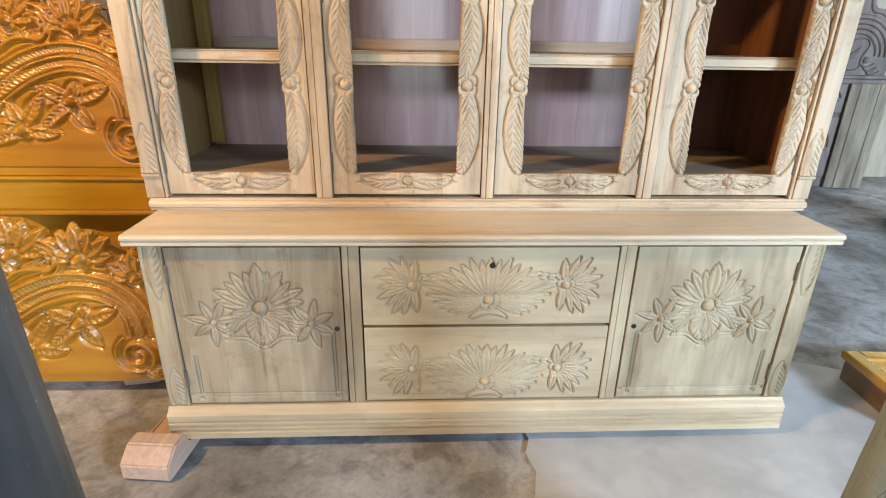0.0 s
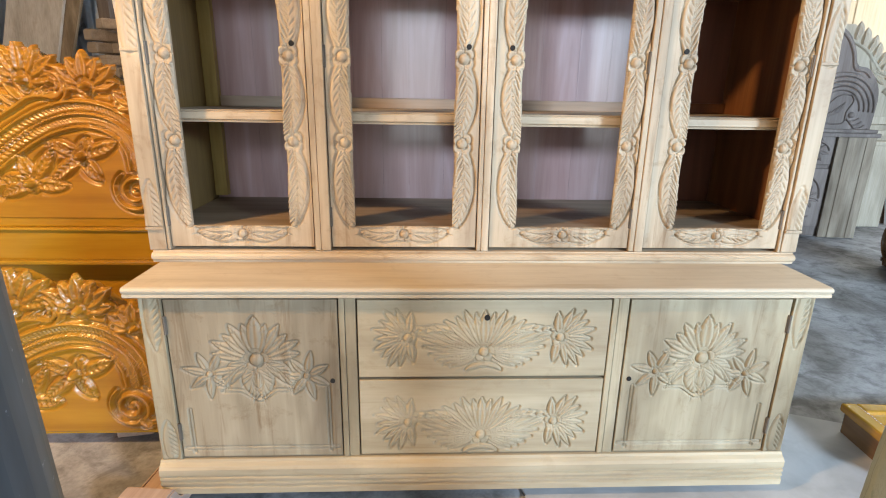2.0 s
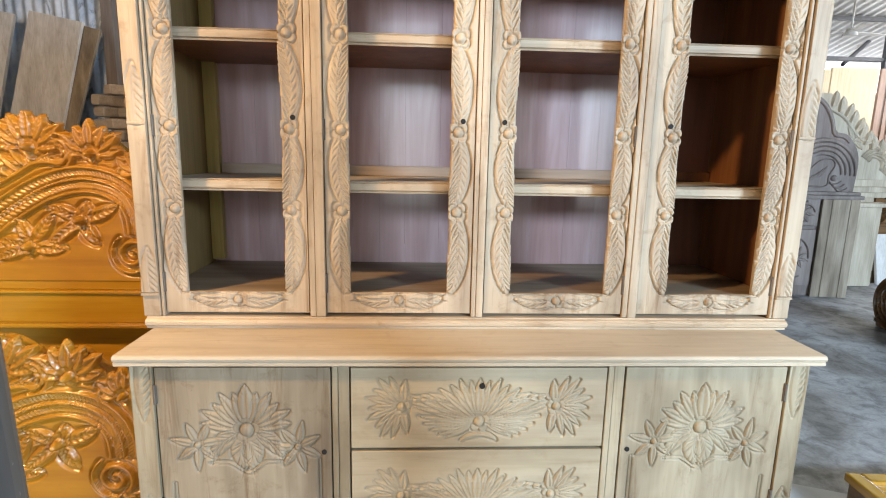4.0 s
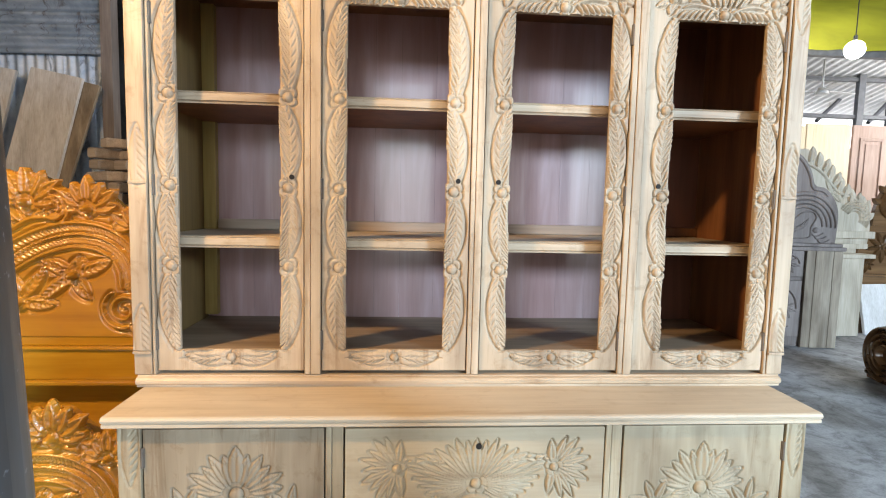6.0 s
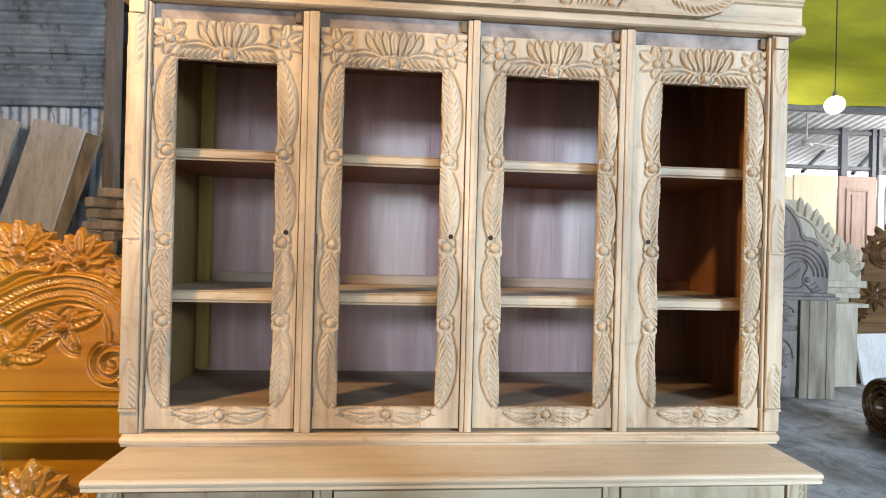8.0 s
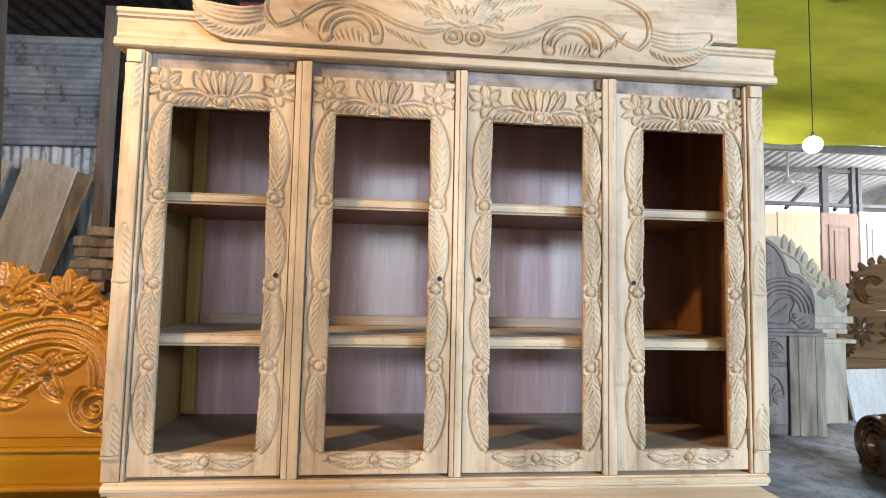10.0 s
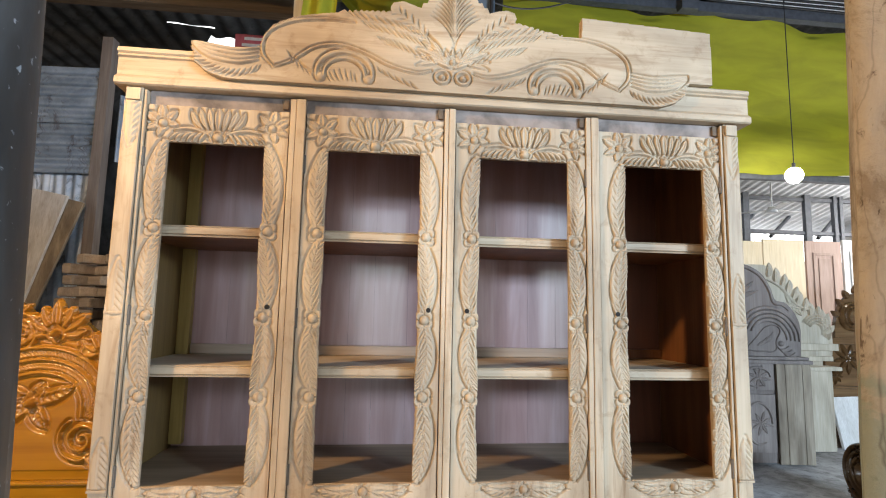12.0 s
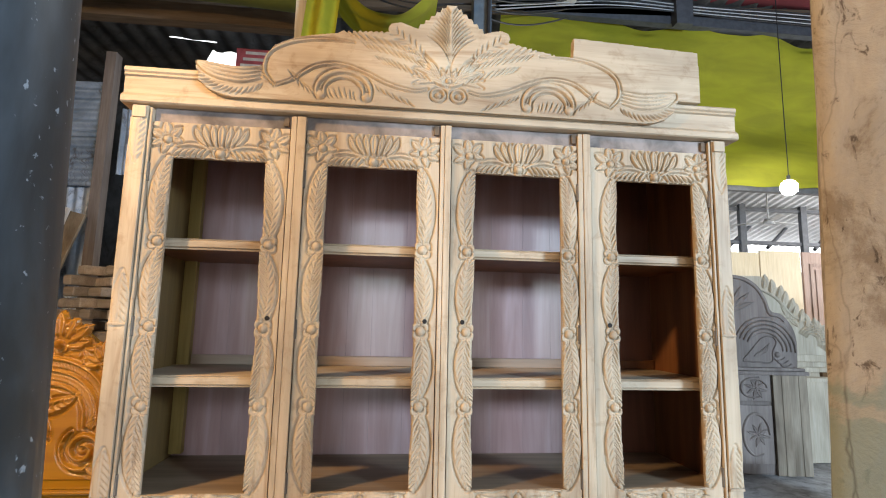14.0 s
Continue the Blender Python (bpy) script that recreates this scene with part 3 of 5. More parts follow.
def west_tin():
    for i, z in enumerate((2.72, 3.28)):
        corrugated("wall_sheet", -5.4, -3.43 + 0.03 * i, z, z + 0.64, 4.36 - 0.02 * i, 0.125, 0.026, True, tin_grey, "weathered corrugated tin sheet with level ribs", 0.05)
    for i in range(4):
        x = -5.83 + 0.62 * i
        corrugated("wall_sheet", x, min(x + 0.68, -3.43), 0.0, 2.82 + 0.05 * (i % 2), 4.46 + 0.015 * (i % 2), 0.1, 0.016, False, tin_blue, "stained corrugated tin sheet with upright ribs")
    corrugated("wall_sheet", -3.34, -3.12, 2.95, 3.75, 4.6, 0.07, 0.016, False, tin_grey, "weathered corrugated tin sheet with upright ribs")
    setting("wall_post", boxes((-3.42, -3.31, 4.28, 4.42, 0, 4.3)), grey_wood, "rough sawn timber wall post", "post")
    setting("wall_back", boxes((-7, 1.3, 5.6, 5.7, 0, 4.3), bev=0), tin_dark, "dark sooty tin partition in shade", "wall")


west_tin()


def roof():
    n = 420
    def f(u, v):
        x, y = -7.2 + 17.6 * u, -6.2 + 15.6 * v
        return (x, y, 5.75 + 0.06 * x + 0.025 * math.sin(u * n / 4 * 2 * math.pi / 1.6))
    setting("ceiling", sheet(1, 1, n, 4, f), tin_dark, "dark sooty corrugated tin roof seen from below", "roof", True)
    for y in (-4.5, -2.0, 0.6, 3.0, 4.9):
        bm = bmesh.new()
        prism(bm, [(y - 0.05, -0.2), (y + 0.05, -0.2), (y + 0.05, -0.04), (y - 0.05, -0.04)], -7.1, 10, "x")
        for vtx in bm.verts:
            vtx.co.z += 5.72 + 0.06 * vtx.co.x
        setting("roof_beam", bm, beam_wood, "dark old timber roof beam", "beam")


roof()


# ---- the sideboard base ----
def sunflower(R, u, v, r, h=0.012):
    """A big flower: leaf-like rays above, two combed wings, and a lobed shell of striped leaves below."""
    for i in (0, 10, 1, 9, 2, 8, 3, 7, 4, 6, 5):
        a = 10 + 160 * i / 10
        k = r * (0.66 + 0.09 * (i % 2) - 0.06 * abs(math.sin(radians(a)))) if i != 5 else r * 0.74
        c, w = (u + 0.19 * r * math.cos(radians(a)), v + 0.15 * r * math.sin(radians(a))), r * (0.20 if i != 5 else 0.29)
        R.petal(*c, a, k, w, h, groove=0.15, fat=1.05)
        for j in (0.62, 0.78):
            q = (c[0] + k * j * math.cos(radians(a)), c[1] + k * j * math.sin(radians(a)))
            R.comb([q, (q[0] + 0.02 * math.cos(radians(a)), q[1] + 0.02 * math.sin(radians(a)))], 1, r * 0.10, 34, (1, -1), 0.0018, 0.003, 0, gap=0.002)
    for s in (-1, 1):
        wing = spline([(u + s * 0.14 * r, v - 0.06 * r), (u + s * 0.42 * r, v - 0.20 * r), (u + s * 0.66 * r, v - 0.50 * r)], 12)
        R.blade(wing, [r * q for q in (0.05, 0.08, 0.11, 0.135, 0.15, 0.16, 0.16, 0.15, 0.135, 0.11, 0.08, 0.04)])
        R.comb(wing, 7, 0.30 * r, 30, (1, -1), 0.0026, 0.0045, 16, swell=0.4)
        R.stamp(wing, [0.0024] * 12, -0.004, None)
        lobe = spline([(u + s * 0.02 * r, v - 0.16 * r), (u + s * 0.13 * r, v - 0.42 * r), (u + s * 0.05 * r, v - 0.76 * r)], 10)
        R.blade(lobe, [r * q for q in (0.06, 0.10, 0.14, 0.17, 0.185, 0.18, 0.16, 0.12, 0.07, 0.03)])
        R.comb(lobe, 6, 0.30 * r, 26, (1, -1), 0.0024, 0.0042, -10, swell=0.4)
    R.ridge(spline([(u - 0.70 * r, v - 0.66 * r), (u - 0.40 * r, v - 0.64 * r), (u - 0.26 * r, v - 0.70 * r), (u, v - 0.86 * r), (u + 0.26 * r, v - 0.70 * r), (u + 0.40 * r, v - 0.64 * r), (u + 0.70 * r, v - 0.66 * r)], 26), 0.006, h * 0.5)
    R.rosette(u, v, r * 0.25, h * 0.8, 5, 90, 0.52)


def small_flower(R, u, v, r, turn=0.0, n=7, h=0.011):
    for i in range(n):
        a = turn + 360 * i / n
        R.petal(u + 0.2 * r * math.cos(radians(a)), v + 0.2 * r * math.sin(radians(a)), a, r * (0.82 + 0.12 * (i % 2)), r * 0.33, h, groove=0.15)
    R.rosette(u, v, r * 0.3, h * 1.2, 5)


def leafy_end(R, u, v, w, length, down=True, h=0.005):
    """The pointed leaf cut into the ends of the outer posts: a plain half, and a half with slanting gouge cuts."""
    s = -1 if down else 1
    rib = [(u, v + s * length * k / 9) for k in range(10)]
    R.blade(rib, [w * 0.5 * q for q in (0.86, 0.92, 0.96, 1.0, 0.98, 0.92, 0.80, 0.62, 0.38, 0.08)], 0.003)
    R.stamp(rib, [0.0016] * 10, -0.003, None)
    R.comb(rib[::-1], 7, w * 0.85, 40, (s,), 0.0036, 0.0075, 8, gap=0.001, swell=0.35)
    for k in range(6):
        R.stamp([(u + w * 0.40, v + s * length * (0.06 + 0.10 * k)), (u + w * 0.40, v + s * length * (0.10 + 0.10 * k))], [0.0016] * 2, -0.003, None)


def hinge(parent, x, z, y, length=0.055):
    bm = bmesh.new()
    rod(bm, (x, y, z - length / 2), (x, y, z + length / 2), 0.0042, 8)
    box(bm, x - 0.006, x + 0.006, y, y + 0.004, z - length / 2, z + length / 2, 0.0008)
    part("hinge", bm, steel_dark, parent, "small dark steel butt hinge")


def keyhole(parent, x, z, y, r=0.0075):
    bm = bmesh.new()
    rod(bm, (x, y + 0.004, z), (x, y - 0.0012, z), r, 14)
    part("keyhole", bm, hole_black, parent, "dark bored lock hole")


def sideboard():
    t = thing("sideboard", (0, 0, 0), "pale unvarnished wooden sideboard with carved doors, on concrete floor", "sideboard")
    F = -0.118
    # carcass: sides, back, bottom, inner floor and dividers
    part("side_panel", boxes((-0.982, -0.962, F + 0.02, 0.61, 0.165, 0.69)), raw_dull, t)
    part("side_panel", boxes((0.962, 0.982, F + 0.02, 0.61, 0.165, 0.69)), raw_dull, t)
    part("back_panel", boxes((-0.96, 0.96, 0.595, 0.608, 0.165, 0.69)), inner_red, t)
    part("bottom", boxes((-0.96, 0.96, F + 0.022, 0.593, 0.166, 0.184)), raw_dull_h, t)
    # plinth with reeded moulding
    pr = [(F + 0.03, 0.055), (-0.142, 0.055), (-0.148, 0.060), (-0.148, 0.080), (-0.141, 0.084), (-0.147, 0.090), (-0.147, 0.097), (-0.141, 0.101), (-0.147, 0.106), (-0.147, 0.113), (-0.141, 0.117), (-0.146, 0.122), (-0.146, 0.142), (-0.140, 0.150), (-0.130, 0.158), (-0.126, 0.165), (F + 0.03, 0.165)]
    part("plinth", prism(bmesh.new(), pr, -0.99, 0.99), raw_dull_h, t, "reeded pale plinth moulding")
    part("plinth_side", boxes((-0.985, -0.965, F + 0.032, 0.56, 0.055, 0.163)), raw_dull_h, t)
    part("plinth_side", boxes((0.965, 0.985, F + 0.032, 0.56, 0.055, 0.163)), raw_dull_h, t)
    # worktop with a stepped edge
    wt = [(0.62, 0.688), (-0.142, 0.688), (-0.148, 0.692), (-0.148, 0.700), (-0.144, 0.7025), (-0.151, 0.706), (-0.153, 0.712), (-0.150, 0.718), (-0.144, 0.7205), (0.62, 0.7205)]
    part("worktop", prism(bmesh.new(), wt, -1.012, 1.012), top_wood, t, "pale wooden worktop with stepped edge")
    # posts and stiles of the front
    for s in (-1, 1):
        lo, hi = sorted((s * 0.984, s * 0.924))
        p = part("corner_post", boxes((lo, hi, F - 0.002, F + 0.03, 0.166, 0.687)), raw_dull, t)
        R = Carve(lo, hi, 0.1665, 0.6865, 0.0028, 0.004, F - 0.008, soft=0.005)
        leafy_end(R, s * 0.954, 0.675, 0.042, 0.15, True)
        leafy_end(R, s * 0.954, 0.185, 0.042, 0.11, False)
        part("carving", R, raw_dull, p, "carved leaf ends")
        part("stile", boxes(*(((s * 0.402) - 0.025, (s * 0.402) - 0.008, F - 0.004, F + 0.03, 0.166, 0.687), ((s * 0.402) - 0.007, (s * 0.402) + 0.024, F - 0.002, F + 0.03, 0.166, 0.687))), raw_dull, t)
    part("top_rail", boxes((-0.92, 0.92, F + 0.004, F + 0.03, 0.679, 0.687), bev=0.001), raw_dull_h, t)
    # two doors, the left one in the browner, dimmed wood
    for s in (-1, 1):
        lo, hi = sorted((s * 0.919, s * 0.431))
        d = part("door", boxes((lo, hi, F + 0.005, F + 0.018, 0.171, 0.676), bev=0.0015), raw_brown_dim if s < 0 else raw_dull, t, "pale cabinet door with a carved sunflower")
        x = s * 0.674
        R = Carve(lo, hi, 0.171, 0.676, 0.0022, 0.0050, F - 0.003, soft=0.005)
        sunflower(R, x, 0.490, 0.150)
        small_flower(R, x - 0.140, 0.446, 0.068, 12)
        small_flower(R, x + 0.145, 0.438, 0.068, 28)
        # framing lines cut low on the door
        e = lo + 0.035 if s < 0 else hi - 0.035
        R.ridge([(e, 0.19), (e, 0.33)], 0.004, 0.004, False)
        e2 = hi - 0.035 if s < 0 else lo + 0.035
        R.ridge([(e2, 0.19), (e2, 0.40)], 0.004, 0.004, False)
        R.ridge([(lo + 0.01, 0.200), (hi - 0.01, 0.200)], 0.004, 0.004, False)
        part("carving", R, raw_brown_dim if s < 0 else raw_dull, d, "carved sunflower with two small blossoms")
        keyhole(d, s * 0.452, 0.424, F - 0.004)
        for z in (0.60, 0.26):
            hinge(d, s * 0.921, z, F - 0.006)
    # two drawers
    for z0, z1, lock in ((0.434, 0.674, True), (0.172, 0.424, False)):
        d = part("drawer", boxes((-0.373, 0.373, F + 0.006, F + 0.018, z0, z1), (-0.355, -0.345, F + 0.02, 0.3, z0 + 0.02, z1 - 0.03), (0.345, 0.355, F + 0.02, 0.3, z0 + 0.02, z1 - 0.03)), raw_dull_h, t, "pale drawer with carved fan and blossoms")
        v = z0 + (0.078 if lock else 0.062)
        R = Carve(-0.373, 0.373, z0, z1, 0.0022, 0.0066, F - 0.002, soft=0.005)
        for i in (0, 10, 1, 9, 2, 8, 3, 7, 4, 6, 5):
            a = 28 + 124 * i / 10
            R.petal(0.024 * math.cos(radians(a)), v + 0.020 * math.sin(radians(a)), a, 0.096 + 0.03 * abs(math.cos(radians(a))) + 0.010 * (i % 2), 0.0225 if i != 5 else 0.032, 0.012, groove=0.15, fat=1.05)
        for s in (-1, 1):
            for i in range(7):
                a = 90 - s * (72 + 8 * i)
                R.petal(s * 0.028, v + 0.008 - 0.0035 * i, a, 0.19 - 0.019 * i, 0.0145, 0.010, bend=s * 10, groove=0.15)
            R.plume(spline([(s * 0.09, v + 0.062), (s * 0.13, v + 0.072), (s * 0.20, v + 0.070)], 10), 6, 0.03, 0.009, 0.008, (1, -1), 22)
            fu, fv = s * 0.228, v + 0.045
            for i in range(9):
                a = 90 - s * (18 + 18 * i)
                R.petal(fu + 0.02 * math.cos(radians(a)), fv + 0.02 * math.sin(radians(a)), a, 0.072 + 0.012 * (i % 2), 0.021, 0.011, bend=-s * 8, groove=0.15)
            for a in (90 + s * 4, 270 - s * 10):
                R.petal(fu + s * -0.006, fv + (0.016 if a < 180 else -0.016), a, 0.062, 0.026, 0.012, groove=0.15)
            R.rosette(fu, fv, 0.027, 0.013, 5)
        R.ridge(spline([(-0.052, v - 0.056), (-0.03, v - 0.044), (0, v - 0.039), (0.03, v - 0.044), (0.052, v - 0.056)], 14), 0.014, 0.010)
        R.rosette(0, v, 0.032, 0.015, 5)
        part("carving", R, raw_dull_h, d, "carved fan between two blossoms")
        if lock:
            keyhole(d, 0.006, z1 - 0.053, F - 0.0035, 0.0085)
    # low block feet
    for x in (-0.90, 0.90):
        for y in (-0.06, 0.50):
            part("foot", boxes((x - 0.05, x + 0.05, y - 0.04, y + 0.04, 0.0185, 0.055)), raw_dull, t)
    # final size and place on the floor
    fit = Matrix.Translation((-0.008, -0.087, -0.0183)) @ Matrix.Diagonal((0.955, 1, 0.99, 1))
    done = set()
    for ob in t.children_recursive:
        if ob.data.name not in done:
            ob.data.transform(fit)
            done.add(ob.data.name)
    return t


sideboard()


# ---- the glazed-style hutch on the sideboard ----
def hutch_door(t, x0, x1, w0, w1, hinge_left, F):
    """A carved door frame round an open, unglazed light."""
    z0, z1, a, b = 0.811, 2.006, 0.873, 1.893
    d = part("door", boxes((x0, w0, F + 0.0105, F + 0.022, z0, z1), (w1, x1, F + 0.0105, F + 0.022, z0, z1), (w0, w1, F + 0.0107, F + 0.022, z0, a), (w0, w1, F + 0.0107, F + 0.022, b, z1), bev=0.001), raw_v, t, "carved pale door frame with an unglazed light")
    R = Carve(x0, x1, z0, z1, 0.0021, 0.0085, F, soft=0.006)
    marks = (1.125, 1.36, 1.622)
    for w, s in ((w0, -1), (w1, 1)):
        c = w + s * 0.020
        # leaves between the rosettes, their bowed outer line and two rows of slanting leaflets
        for base, tip in ((marks[2] + 0.02, 1.888), (marks[1] + 0.02, marks[2] - 0.024), (marks[1] - 0.02, marks[0] + 0.022), (marks[0] - 0.02, 0.884)):
            k = tip - base
            rib = spline([(c, base), (w + s * 0.029, base + 0.35 * k), (w + s * 0.024, base + 0.7 * k), (w + s * 0.008, tip)], 14)
            R.blade(rib, [0.030 * math.sin(math.pi * (0.10 + 0.84 * i / 13)) ** 0.6 for i in range(14)])
            inner = s if k > 0 else -s
            for i in range(10):
                (u, v), ang = along(rib, (i + 0.1) / 10.4)
                reach = max(0.012, (u - w) * s + 0.004)
                R.petal(u, v, ang + inner * 36, reach / 0.56, 0.0150, 0.004, bend=-inner * 10, groove=0.5, n=5, fat=1.1)
            R.comb(rib, 11, 0.046, 36, (inner,), 0.0026, 0.0070, 12, gap=0.001, swell=0.35)
            R.comb(rib, 10, 0.034, 40, (-inner,), 0.0026, 0.0050, 24, swell=0.5)
            R.stamp(rib, [0.0018] * 14, -0.002, None)
            # a plain rim outside the leaflets
            rim = spline([(c + s * 0.006, base), (w + s * 0.056, base + 0.32 * k), (w + s * 0.050, base + 0.66 * k), (w + s * 0.012, tip)], 16)
            R.stamp(rim, [0.0022] * 16, -0.0035, None, [0.3] + [1] * 14 + [0.3])
        for z in marks:
            R.rosette(c, z, 0.030, 0.009, 4, 45, 0.50)
    m = (w0 + w1) / 2
    # bottom garland
    for s in (-1, 1):
        rib = spline([(m + s * 0.022, 0.852), (m + s * 0.07, 0.846), (m + s * 0.125, 0.856)], 8)
        R.blade(rib, [0.020, 0.022, 0.023, 0.022, 0.020, 0.017, 0.012, 0.006])
        R.comb(rib, 6, 0.034, 26, (1, -1), 0.0030, 0.0085, 14, swell=0.3)
    R.rosette(m, 0.851, 0.025, 0.012, 4, 45, 0.52)
    # top panel: lotus on two sweeping stems, combed leaves below them, and corner blossoms
    for s in (-1, 1):
        for i in range(6):
            p = m + s * (0.030 + 0.017 * i)
            R.petal(p, 1.925 - 0.0012 * i, 270 + s * (52 + 3 * i), 0.040 - 0.001 * i, 0.0115, 0.010, bend=-s * 34, groove=0.5, fat=0.9, n=6)
    for k in (-3, 3, -2, 2, -1, 1, 0):
        R.petal(m + 0.0155 * k, 1.934 + 0.0012 * abs(k), 90 - 15.0 * k, 0.072 - 0.002 * abs(k), 0.0205 if k else 0.030, 0.016, bend=10.0 * k, groove=0.2, fat=1.15, n=9)
    for s in (-1, 1):
        for k in (0.5, 1.5, 2.5):
            R.stamp(spline([(m + s * 0.0155 * k, 1.934), (m + s * (0.0215 * k), 1.955), (m + s * 0.0265 * k, 1.976)], 6), [0.0012, 0.0018, 0.0024, 0.0026, 0.0024, 0.0016], -0.006, None)
        R.ridge(spline([(m + s * 0.018, 1.914), (m + s * 0.055, 1.931), (m + s * 0.095, 1.936), (m + s * 0.128, 1.928)], 14), 0.0105, 0.014)
        u = (w0 - 0.012) if s < 0 else (w1 + 0.012)
        for a2, k, wd in ((8, 0.052, 0.030), (-44, 0.046, 0.026), (60, 0.054, 0.030), (112, 0.046, 0.024), (165, 0.036, 0.022), (-95, 0.034, 0.022)):
            a2 = 90 - s * a2
            q, c2 = radians(a2), (u + s * 0.004, 1.950)
            R.petal(c2[0] + 0.010 * math.cos(q), c2[1] + 0.010 * math.sin(q), a2, k, wd, 0.012, groove=0.2, fat=0.9)
            R.comb([(c2[0] + d * math.cos(q), c2[1] + d * math.sin(q)) for d in (0.020, k)], 3, 0.014, 40, (1, -1), 0.0016, 0.004, 0, gap=0.002)
        R.rosette(u + s * 0.004, 1.950, 0.023, 0.014, 4, 20, 0.58)
    R.rosette(m, 1.911, 0.025, 0.016, 4, 0, 0.62)
    R.hole(w0, w1, a, b)
    part("carving", R, raw_v, d, "carved lotus, leaf plumes and rosettes")
    hx = x0 - 0.002 if hinge_left else x1 + 0.002
    for z in (0.905, 1.36, 1.84):
        hinge(d, hx, z, F - 0.001, 0.06)
    keyhole(d, (w1 + 0.033) if hinge_left else (w0 - 0.033), 1.392, F, 0.0075)


def crown_line():
    """The outline of the carved cresting, with its right end still an uncut board."""
    top = spline([(-0.815, 2.205), (-0.76, 2.197), (-0.69, 2.194), (-0.61, 2.203), (-0.592, 2.23), (-0.575, 2.272), (-0.50, 2.308), (-0.42, 2.325), (-0.37, 2.333)], 26)
    teeth = []
    for i in range(9):
        u = -0.365 + 0.018 * i
        teeth += [(u, 2.337 + 0.0012 * i), (u + 0.012, 2.345 + 0.0010 * i)]
    mid = [(-0.200, 2.344), (-0.206, 2.366), (-0.196, 2.383), (-0.165, 2.390), (-0.14, 2.382), (-0.118, 2.374)]
    spire = []
    for i in range(6):
        u, v = -0.105 + 0.0185 * i, 2.372 + 0.0165 * i
        spire += [(u, v), (u + 0.006, v + 0.018)]
    right = [(-a + 0.014, b) for a, b in reversed(spire)]
    tail = [(0.128, 2.374), (0.15, 2.382), (0.18, 2.388), (0.204, 2.380), (0.210, 2.362), (0.203, 2.345)]
    run = []
    for i in range(11):
        u = 0.20 + 0.021 * i
        run += [(u, 2.350 - 0.0042 * i), (u + 0.013, 2.343 - 0.0042 * i)]
    return [(-0.672, 2.088), (-0.72, 2.094), (-0.765, 2.110), (-0.80, 2.140)] + top + teeth + mid + spire + [(0.007, 2.466)] + right + tail + run + [(0.437, 2.303), (0.440, 2.384), (0.897, 2.366), (0.900, 2.180), (0.815, 2.180), (0.80, 2.140), (0.765, 2.110), (0.72, 2.094), (0.672, 2.088)]


